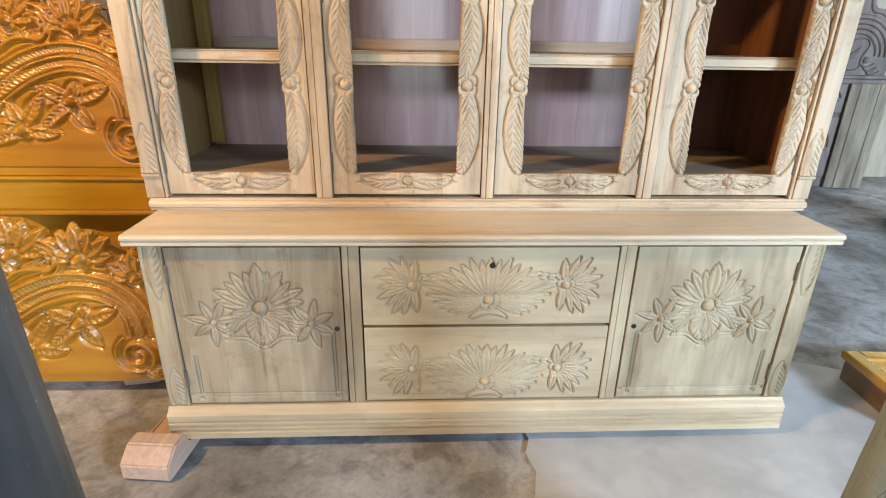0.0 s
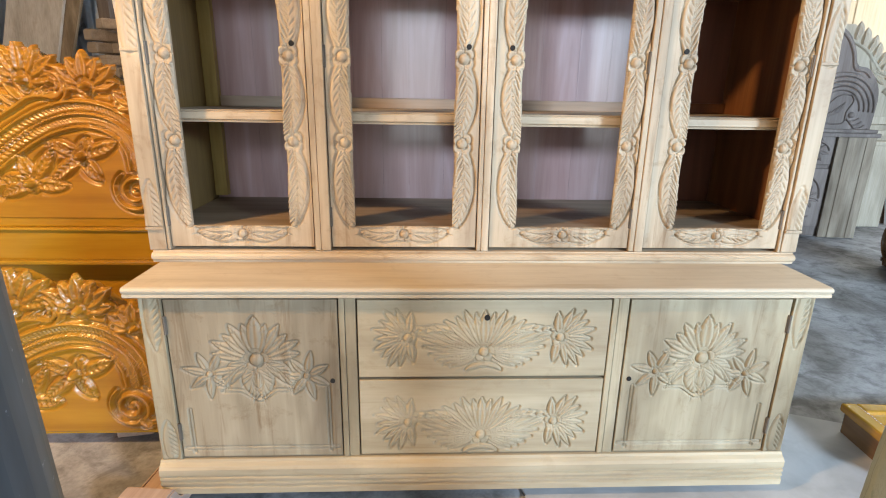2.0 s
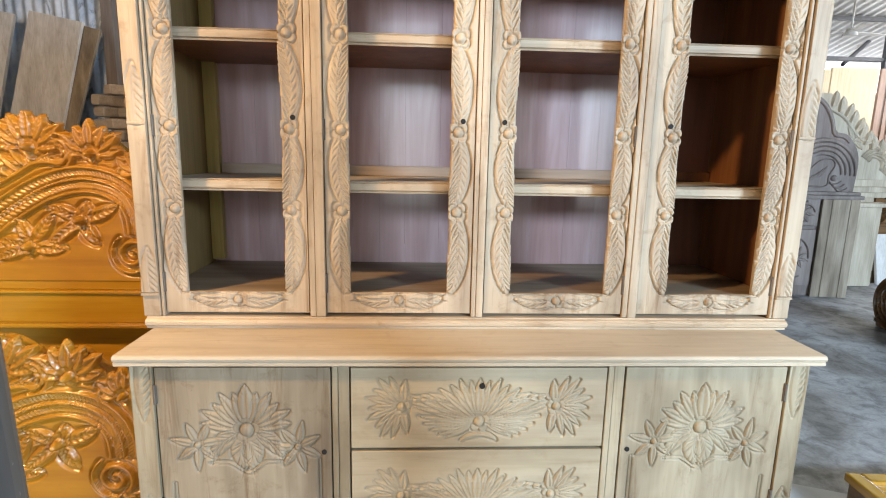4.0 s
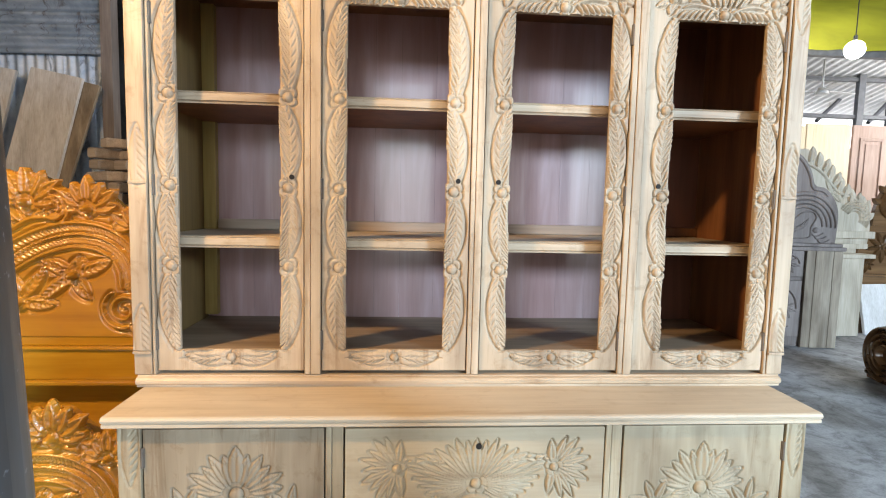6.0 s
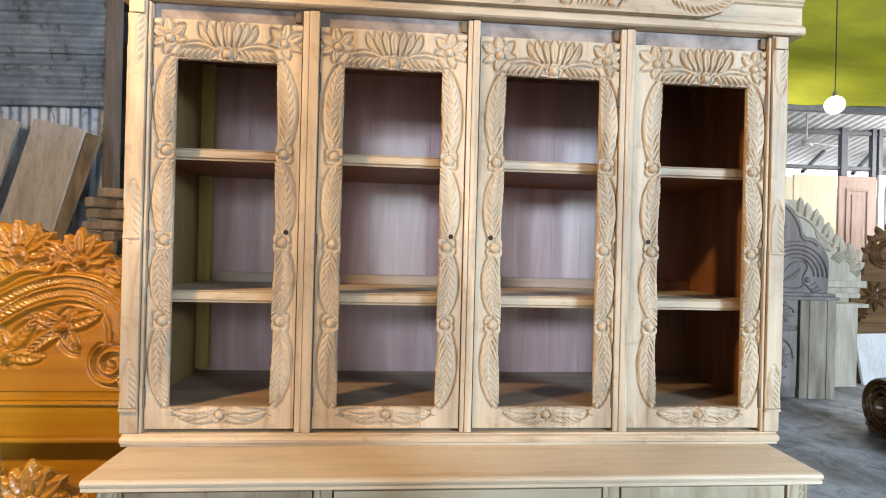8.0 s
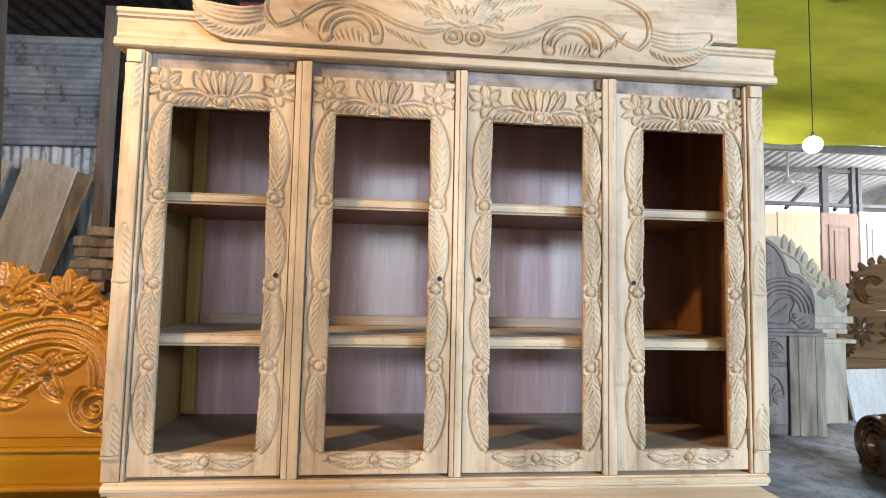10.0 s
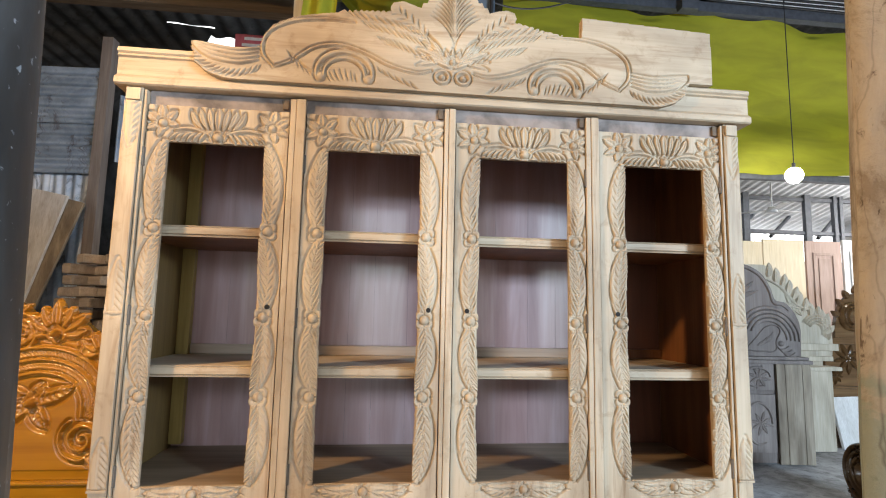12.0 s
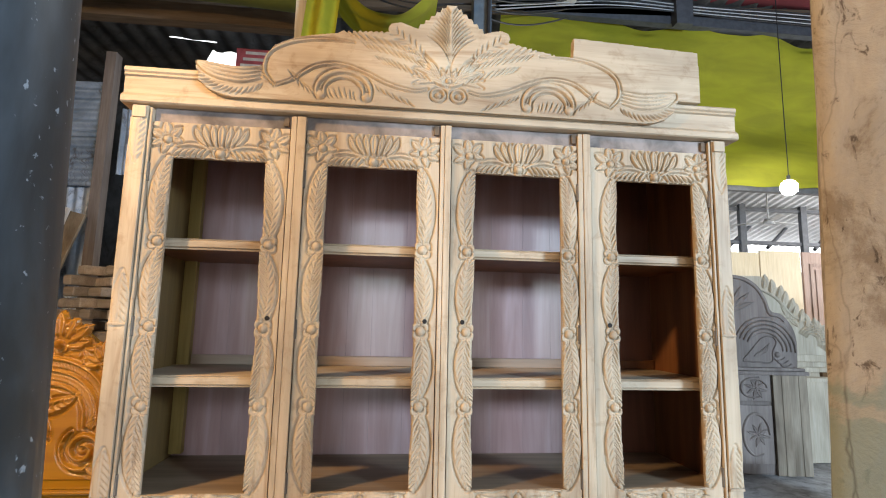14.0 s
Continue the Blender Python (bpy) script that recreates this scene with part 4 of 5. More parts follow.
def hutch():
    t = thing("hutch", (0, 0, 0.695), "tall pale unvarnished hutch with four carved doors, on sideboard", "display cabinet")
    O = -0.765

    def add(name, bm, mat, label="", parent=None):
        ob = part(name, bm, mat, parent or t, label)
        ob.location.z = O if parent is None else 0
        return ob

    B = 0.50
    add("side_panel", boxes((-1.0, -0.98, 0.03, B + 0.02, 0.8, 2.05)), raw_v)
    add("side_panel", boxes((0.98, 1.0, 0.03, B + 0.02, 0.8, 2.05)), raw_v)
    # dark lining, then a bright strip where the same side is lit
    add("inner_lining", boxes((-0.979, -0.974, 0.03, B, 0.8, 2.05), bev=0), inner_shaded, "inner side with its shade put into the olive brown")
    add("inner_batten", boxes((-0.974, -0.928, B - 0.035, B - 0.002, 0.88, 2.034)), inner_lit_wood, "bright corner strip for the lit back of the inner side")
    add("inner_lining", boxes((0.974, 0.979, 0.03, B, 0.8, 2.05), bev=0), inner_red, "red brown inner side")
    edges = (-0.974, -0.80, -0.655, -0.44, -0.335, -0.235, -0.10, 0.06, 0.185, 0.262, 0.40, 0.52, 0.642, 0.80, 0.974)
    for lo, hi in zip(edges, edges[1:]):
        # boards right of the last door's seam take the shaded copy
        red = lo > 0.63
        add("back_board", boxes((lo + 0.0003, hi - 0.0003, B, B + 0.012, 0.80, 2.05), bev=0), shaded_panel if red else mauve_panel, "back board with its shade put into a dark red" if red else "glossy mauve brown back board with a cool sheen in its colour")
    add("top_panel", boxes((-0.98, 0.98, 0.03, B, 2.035, 2.05)), inner_red)
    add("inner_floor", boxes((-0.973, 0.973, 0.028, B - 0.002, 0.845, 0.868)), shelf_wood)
    for z in (1.211, 1.642):
        sh = [(0.078, z - 0.034), (0.062, z - 0.036), (0.060, z - 0.032), (0.064, z - 0.030), (0.058, z - 0.027), (0.058, z - 0.008), (0.063, z - 0.005), (0.060, z - 0.002), (0.064, z), (0.078, z)]
        s = add("shelf", boxes((-0.973, 0.973, 0.079, B - 0.002, z - 0.028, z - 0.0015), bev=0.001), pale_shelf, "pale shelf board")
        # thin dark sheet added below each shelf; its colour deepens the shade there
        add("underside", boxes((-0.972, 0.972, 0.079, B - 0.002, z - 0.0325, z - 0.0285), bev=0), inner_red, "dark red brown sheet added under the shelf to deepen its shade", s)
        add("lipping", prism(bmesh.new(), sh, -0.973, 0.973), raw_h, "pale grooved front lipping", s)
    # rails along the back of the middle shelf, the right one dark like its boards
    for lo, hi in ((-0.926, 0.638), (0.644, 0.973)):
        add("back_rail", boxes((lo, hi, B - 0.022, B - 0.003, 1.2105, 1.248)), rail_wood if hi < 0.7 else inner_red, "tan wooden rail along the back of the shelf")
    # base rail and posts
    add("base_rail", prism(bmesh.new(), [(B + 0.02, 0.7652), (-0.014, 0.7652), (-0.014, 0.772), (-0.022, 0.777), (-0.024, 0.786), (-0.018, 0.793), (-0.008, 0.796), (-0.008, 0.800), (B + 0.02, 0.80)], -0.994, 0.994), raw_h, "moulded base rail")
    for s in (-1, 1):
        lo, hi = sorted((s * 1.002, s * 0.952))
        p = add("corner_post", boxes((lo, hi, -0.009, 0.028, 0.801, 2.055), (*sorted((s * 0.949, s * 0.941)), -0.008, 0.028, 0.801, 2.05), (lo + 0.004, hi - 0.004, -0.019, -0.01, 2.012, 2.05), (lo - 0.001, hi + 0.001, -0.017, -0.01, 1.362, 1.37), (lo - 0.001, hi + 0.001, -0.017, -0.01, 0.865, 0.873)), raw_v)
        R = Carve(lo, hi, 0.875, 2.010, 0.0028, 0.004, -0.0145, soft=0.005)
        leafy_end(R, s * 0.977, 2.004, 0.044, 0.14, True)
        leafy_end(R, s * 0.977, 1.378, 0.044, 0.15, False)
        leafy_end(R, s * 0.977, 0.88, 0.044, 0.13, False)
        add("carving", R, raw_v, "carved leaf ends", p)
    for c, w in ((-0.486, 0.024), (0.0, 0.018), (0.482, 0.022)):
        add("stile", boxes((c - w, c - 0.25 * w, -0.006, 0.028, 0.801, 2.05), (c - 0.2 * w, c + w, -0.009, 0.028, 0.801, 2.05)), raw_v)
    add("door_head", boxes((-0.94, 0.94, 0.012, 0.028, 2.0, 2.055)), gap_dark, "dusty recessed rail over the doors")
    # small dark blocks drawn in place of the dark notches over the doors
    for x in (-0.53, -0.035, 0.445, 0.925):
        add("stop_block", boxes((x - 0.005, x + 0.012, 0.002, 0.014, 2.016, 2.050)), beam_wood, "small dark block that stands for a notch")
    # doors: frame edges, light edges, hinge side
    for x0, x1, w0, w1, left in ((-0.938, -0.513, -0.876, -0.580, True), (-0.459, -0.021, -0.391, -0.090, True), (0.021, 0.457, 0.098, 0.402, False), (0.507, 0.938, 0.596, 0.884, False)):
        hutch_door(t, x0, x1, w0, w1, left, 0.0)
    for c in t.children:
        if c.name.split(".")[0] == "door":
            c.location.z = O
    # cornice and cresting
    co = [(B + 0.02, 2.056), (-0.022, 2.056), (-0.028, 2.060), (-0.028, 2.078), (-0.022, 2.084), (-0.012, 2.092), (-0.012, 2.146), (-0.020, 2.150), (-0.016, 2.158), (-0.023, 2.163), (-0.023, 2.172), (-0.018, 2.178), (B + 0.02, 2.178)]
    add("cornice", prism(bmesh.new(), co, -1.032, 1.046), raw_h, "stepped pale cornice")
    bm = prism(bmesh.new(), crown_line(), -0.026, -0.006, "y")
    c = add("cresting", bm, raw_h, "carved pale cresting board with an uncut end")
    R = Carve(-0.815, 0.90, 2.089, 2.468, 0.0022, 0.0085, -0.0385, soft=0.005)
    # plumes that sweep outwards from the palmette, lowest row last
    for s in (-1, 1):
        for v0, v1, reach, n, sides in ((2.285, 2.325, 0.33, 16, (s,)), (2.255, 2.285, 0.27, 14, (s,)), (2.215, 2.235, 0.22, 12, (s,))):
            rib = spline([(s * 0.05, v0 - 0.035), (s * 0.15, v0), (s * reach, v1)], 12)
            R.comb(rib, n - 2, 0.052, 32, sides, 0.0038, 0.0095, 14, swell=0.35)
        # edge band of the lobe, doubled
        lobe = [(s * 0.566, 2.140), (s * 0.600, 2.185), (s * 0.588, 2.248), (s * 0.52, 2.291), (s * 0.42, 2.309), (s * 0.32, 2.306)]
        R.ridge(spline(lobe, 30), 0.0095, 0.010)
        # s-curve under the lobe
        R.ridge(spline([(s * 0.566, 2.138), (s * 0.51, 2.162), (s * 0.44, 2.212), (s * 0.36, 2.226), (s * 0.28, 2.204), (s * 0.20, 2.168), (s * 0.12, 2.150), (s * 0.07, 2.16)], 40), 0.009, 0.010)
        # curled hook with combed hair on either side
        for r0, w in ((0.074, 0.017), (0.053, 0.013)):
            R.ridge([(s * 0.345 + r0 * 1.2 * math.cos(q), 2.130 + r0 * math.sin(q)) for q in [math.pi * (-0.06 + 1.12 * k / 20) for k in range(21)]], w, 0.012)
        R.ball(s * 0.345 - s * 0.075, 2.118, 0.016, 0.010)
        R.ball(s * 0.345 + s * 0.075, 2.118, 0.016, 0.010)
        R.comb(spline([(s * 0.43, 2.105), (s * 0.47, 2.125), (s * 0.51, 2.155)], 8), 5, 0.06, 40, (s,), 0.0042, 0.0105, 40)
        R.comb(spline([(s * 0.30, 2.10), (s * 0.345, 2.105), (s * 0.39, 2.10)], 8), 7, 0.042, 60, (s,), 0.0030, 0.009, -20)
        R.comb(spline([(s * 0.25, 2.165), (s * 0.20, 2.145), (s * 0.13, 2.118)], 8), 6, 0.05, 34, (s,), 0.0038, 0.010, 34)
        # end wing: nested sweeps and a fringe of slanting leaflets
        for k in range(4):
            R.ridge(spline([(s * 0.612, 2.158 + 0.013 * k), (s * 0.68, 2.146 + 0.014 * k), (s * 0.76, 2.160 + 0.012 * k), (s * 0.808, 2.192 + 0.004 * k)], 16), 0.0125, 0.008)
        rib = spline([(s * 0.595, 2.146), (s * 0.67, 2.124), (s * 0.74, 2.134), (s * 0.80, 2.176)], 14)
        R.comb(rib, 15, 0.038, 46, (-s,), 0.0038, 0.0105, 22, swell=0.2)
    # the palmette: spire, side leaves and its head
    spine = [(0.006, 2.215 + 0.022 * i) for i in range(11)]
    for i in range(11):
        v = 2.235 + 0.018 * i
        R.comb([(0.006, v), (0.006, v + 0.02)], 1, 0.135 - 0.009 * i, 14, (1, -1), 0.0044, 0.0115, -62 + 2.5 * i, gap=0.007, swell=0)
    for s in (-1, 1):
        R.comb(spline([(s * 0.075, 2.262), (s * 0.12, 2.305), (s * 0.178, 2.350)], 8), 6, 0.036, 34, (1, -1), 0.0034, 0.009, -12, swell=0.4)
    R.stamp(spine, [0.003] * 11, -0.005, None)
    for s in (-1, 1):
        for i in range(5):
            R.petal(s * 0.035, 2.195 + 0.004 * i, 90 - s * (96 - 17 * i), 0.085, 0.017, 0.010, bend=s * -16, groove=0.2)
        R.ridge([(s * 0.034 + 0.022 * math.cos(q), 2.142 + 0.020 * math.sin(q)) for q in [2 * math.pi * k / 18 for k in range(19)]], 0.010, 0.009, False)
        R.ball(s * 0.034, 2.142, 0.010, 0.010)
    for i in range(7):
        R.petal(0.0, 2.178, 90 + (i - 3) * 24, 0.062, 0.022, 0.013, groove=0.2)
    R.rosette(0, 2.195, 0.022, 0.012, 5)
    R.outline(crown_line())
    R.skirt = 0.014
    add("carving", R, raw_h, "carved palmette, plumes and scrolls", c)
    return t


hutch()


# ---- amber bed ends beside the sideboard ----
def bed_end(at, k, low, label, rails):
    """A carved bed end. at: the arch's peak; k: its scale; low: the board's bottom; rails: level mouldings under the carving."""
    t = thing("bed_headboard", (at[0], at[1], low), label, "headboard")
    zo = at[2] - low

    def put(name, bm, mat, lab=""):
        ob = part(name, bm, mat, t, lab)
        ob.location.z = zo
        return ob

    top = spline([(-1.1, -0.1), (-0.85, 0.05), (-0.62, 0.1), (-0.45, 0.13), (-0.30, 0.185), (-0.20, 0.195), (-0.12, 0.15), (-0.08, 0.115), (-0.02, 0.145), (0.05, 0.145), (0.10, 0.10), (0.18, 0.03), (0.24, -0.04), (0.29, -0.16), (0.30, -0.30)], 60)
    line = [(k * u, k * v) for u, v in top] + [(k * 0.30, -0.47 * k), (-1.1 * k, -0.47 * k)]
    put("panel", prism(bmesh.new(), line, -0.016 * k, 0.03, "y"), amber)
    for z0, z1, y in rails:
        put("rail", boxes((-1.1 * k, 0.36 * k, y, 0.035, z0 - zo - low, z1 - zo - low), bev=0.006), amber)
    R = Carve(-1.08, 0.298, -0.468, 0.215, 0.0042, 0.013, -0.034, 0.75, 0.014)
    arch = spline([(-0.95, -0.42), (-0.72, -0.36), (-0.52, -0.25), (-0.36, -0.135), (-0.22, -0.05), (-0.10, -0.008), (0.0, 0.0), (0.10, -0.025), (0.18, -0.085), (0.225, -0.17), (0.235, -0.26)], 70)

    def shift(d):
        out = []
        for i, (u, v) in enumerate(arch):
            p, q = arch[max(0, i - 1)], arch[min(len(arch) - 1, i + 1)]
            e = math.hypot(q[0] - p[0], q[1] - p[1])
            out.append((u + d * (q[1] - p[1]) / e, v - d * (q[0] - p[0]) / e))
        return out

    R.ridge(shift(0.0), 0.016, 0.022, False)
    R.ridge(shift(0.098), 0.016, 0.016, False)
    for d in (0.022, 0.072):
        R.ridge(shift(d), 0.030, 0.008, False)
        R.comb(shift(d - 0.013), 74, 0.030, 52, (-1,), 0.0048, 0.011, 0, 0.0, 0.0)
    line = shift(0.047)
    for i in range(84):
        (u, v), a = along(line, (i + 0.5) / 84)
        R.ball(u, v, 0.0075, 0.016, 8)
    # blossoms and leaves in the panel
    for u, v, r, leaves in ((-0.055, -0.215, 0.045, ((18, 0.15), (150, 0.12), (215, 0.16), (-62, 0.10), (60, 0.06))), (-0.27, -0.325, 0.042, ((48, 0.17), (-8, 0.13), (100, 0.1), (165, 0.1), (200, 0.12))), (-0.62, -0.40, 0.04, ((20, 0.12), (160, 0.12), (60, 0.1)))):
        for a, q in leaves:
            R.petal(u + 0.02 * math.cos(radians(a)), v + 0.02 * math.sin(radians(a)), a, q, 0.062, 0.012, bend=12, groove=0.2, n=8)
            tip = (u + (0.02 + q) * math.cos(radians(a + 6)), v + (0.02 + q) * math.sin(radians(a + 6)))
            mid = (u + (0.02 + q / 2) * math.cos(radians(a + 1)), v + (0.02 + q / 2) * math.sin(radians(a + 1)))
            R.comb([(u, v), mid, tip], 8, 0.026, 36, (1, -1), 0.0045, 0.010, 10)
        R.rosette(u, v, r, 0.028, 5)
    # scrolls at the foot of the arch
    for u0, v0, s in ((0.145, -0.355, 1), (-0.80, -0.44, -1)):
        pts = []
        for i in range(44):
            q = i / 43
            pts.append((u0 + s * (0.088 * (1 - 0.82 * q)) * math.cos(2.2 + q * 12.5), v0 + (0.088 * (1 - 0.82 * q)) * math.sin(2.2 + q * 12.5)))
        R.ridge(pts, 0.020, 0.022)
        for i in range(4):
            R.petal(u0 + s * 0.02, v0 - 0.055 - 0.004 * i, 90 - s * (110 + 10 * i), 0.075, 0.02, 0.016, bend=s * 40)
    # crest: flowers with fans of leaves, and volutes between
    for u, v, r, reach in ((-0.225, 0.075, 0.042, 0.125), (0.01, 0.055, 0.040, 0.10), (-0.52, 0.02, 0.04, 0.11), (0.20, -0.02, 0.03, 0.07)):
        for i in (0, 6, 1, 5, 2, 4, 3):
            a = 4 + 172 * i / 6
            R.petal(u + 0.025 * math.cos(radians(a)), v + 0.02 * math.sin(radians(a)), a, reach + 0.016 * (i % 2), 0.056, 0.022, bend=(3 - i) * 5, groove=0.2, fat=0.9)
            R.comb([(u + k * math.cos(radians(a)), v + k * math.sin(radians(a))) for k in (0.05, reach)], 4, 0.022, 34, (1, -1), 0.003, 0.006, 8)
        R.rosette(u, v, r, 0.03, 6)
    for u0, v0, s in ((-0.10, 0.07, 1), (-0.36, 0.05, -1)):
        for r0 in (0.065, 0.045, 0.026):
            R.ridge([(u0 - s * 0.02 + s * r0 * math.cos(q), v0 - 0.01 + r0 * 1.1 * math.sin(q)) for q in [-1.9 + 3.6 * j / 16 for j in range(17)]], 0.017, 0.02)
        for i in range(4):
            R.petal(u0 - s * 0.10 + s * 0.02 * i, v0 - 0.045, 90 - s * (70 + 8 * i), 0.07, 0.02, 0.017, bend=s * 20)
    R.ridge(spline([(-0.40, -0.10), (-0.28, -0.03), (-0.20, 0.015), (-0.10, 0.02), (-0.05, 0.06)], 18), 0.018, 0.018)
    for i in range(5):
        R.petal(-0.34 + 0.03 * i, -0.06 + 0.022 * i, 160 - 8 * i, 0.09, 0.026, 0.018, bend=-30)
    R.outline([(u, v) for u, v in top] + [(0.30, -0.47), (-1.1, -0.47)])
    R.skirt = 0.020
    ob = put("carving", R, amber_carved, "deep glossy carved arch, blossoms and scrolls")
    ob.data.transform(Matrix.Scale(k, 4))
    return t


bed_end((-1.50, 0.66, 1.145), 1.0, 0.0, "tall amber varnished headboard, deeply carved with flowers and an arch", [(0.0, 0.08, -0.01), (0.08, 0.485, 0.012), (0.485, 0.502, -0.075), (0.502, 0.63, -0.045), (0.63, 0.64, -0.06), (0.64, 0.69, -0.03)])
bed_end((-1.285, 0.07, 0.468), 0.86, 0.05, "lower amber varnished bed footboard, deeply carved, on blocks", [(0.05, 0.115, -0.02)])


# ---- timber under and round the cabinet ----
def bearer():
    t = thing("timber_block", (-0.95, -0.095, 0), "pinkish sawn timber block lying under the sideboard's end", "timber", rz=-6)
    bm = bmesh.new()
    prism(bm, [(-0.262, 0.0), (0.30, 0.0), (0.30, 0.034), (-0.142, 0.034), (-0.150, 0.060), (-0.165, 0.088), (-0.215, 0.088), (-0.262, 0.050)], -0.072, 0.072, "x")
    bmesh.ops.bevel(bm, geom=list(bm.edges), offset=0.005, segments=2, affect="EDGES")
    part("block", bm, pink_wood, t)
    t = thing("timber_block", (-1.22, 0.18, 0), "short pinkish sawn block under the footboard", "timber", rz=10)
    part("block", boxes((-0.06, 0.06, -0.08, 0.08, 0, 0.048), bev=0.006), pink_wood, t)
    t = thing("timber_block", (-2.0, 0.2, 0), "short pinkish sawn block under the footboard", "timber", rz=-4)
    part("block", boxes((-0.06, 0.06, -0.08, 0.08, 0, 0.048), bev=0.006), pink_wood, t)


bearer()


# ---- posts near the camera ----
def posts():
    bm = bmesh.new()
    rod(bm, (0, 0, 0), (0, 0, 6), 0.082, 40)
    ob = part("pillar_round", bm, post_dark, None, "", True)
    ob.matrix_basis = pose(-0.5035, -1.322, 1.6, 0, -2.2, 0) @ pose(0, 0, -1.6)
    for p in ob.data.polygons:
        p.use_smooth = abs(p.normal.z) < 0.5
    tagged(ob, "dark painted round steel post with scuffs and specks", "post", "", "structure")
    # an old squared timber post, checked and chipped
    bm = bmesh.new()
    n, rows = 40, 150
    ring = []
    for j in range(rows + 1):
        z = 6.0 * j / rows
        r = []
        for i in range(n):
            q = 2 * math.pi * i / n
            k = 0.094 / max(abs(math.cos(q)), abs(math.sin(q))) ** 0.9
            k += 0.006 * noise.noise((math.cos(q) * 3, math.sin(q) * 3, z * 1.7)) + 0.003 * noise.noise((math.cos(q) * 11, math.sin(q) * 11, z * 6))
            k -= 0.007 * max(0, noise.noise((q * 5.0, 3.3, z * 1.1)) - 0.35)
            r.append(bm.verts.new((k * math.cos(q), k * math.sin(q), z)))
        ring.append(r)
    for a, b in zip(ring, ring[1:]):
        for i in range(n):
            bm.faces.new((a[i], a[(i + 1) % n], b[(i + 1) % n], b[i]))
    bm.faces.new(ring[-1])
    ob = part("pillar_timber", bm, post_wood, None, "", True)
    ob.matrix_basis = pose(0.484, -0.955, 1.75, 0, -2.3, 0) @ pose(0, 0, -1.75, 3.4, 0, 45)
    tagged(ob, "rough old squared timber post with old green paint low down", "post", "", "structure")


posts()


# ---- low framed panel box lying on the floor to the right ----
def low_box():
    t = thing("bed_box", (1.377, 0.09, 0), "low amber wooden bed box with a framed panel, on concrete floor", "bed part", rz=-94)
    # local: x runs along the near edge, y into the box
    rim = (((0, 0.34), (0, 0.055)), ((0, 0.055), (0.055, 0.645)), ((0.285, 0.34), (0.055, 0.645)), ((0, 0.34), (0.645, 0.70)))
    part("frame", boxes(*((x0, x1, y0, y1, 0.088, 0.12) for (x0, x1), (y0, y1) in rim), bev=0.008), amber, t, "rounded amber top frame")
    part("body", boxes((0.012, 0.328, 0.012, 0.688, 0.0, 0.088), bev=0.006), brown_gloss, t, "darker brown sides")
    part("panel", boxes((0.0555, 0.2845, 0.0555, 0.345, 0.086, 0.106), bev=0.004), amber, t)
    part("panel", boxes((0.0555, 0.2845, 0.365, 0.6445, 0.086, 0.106), bev=0.004), amber, t)
    part("cross_bar", boxes((0.0555, 0.2845, 0.346, 0.364, 0.086, 0.116), bev=0.004), amber, t)


low_box()


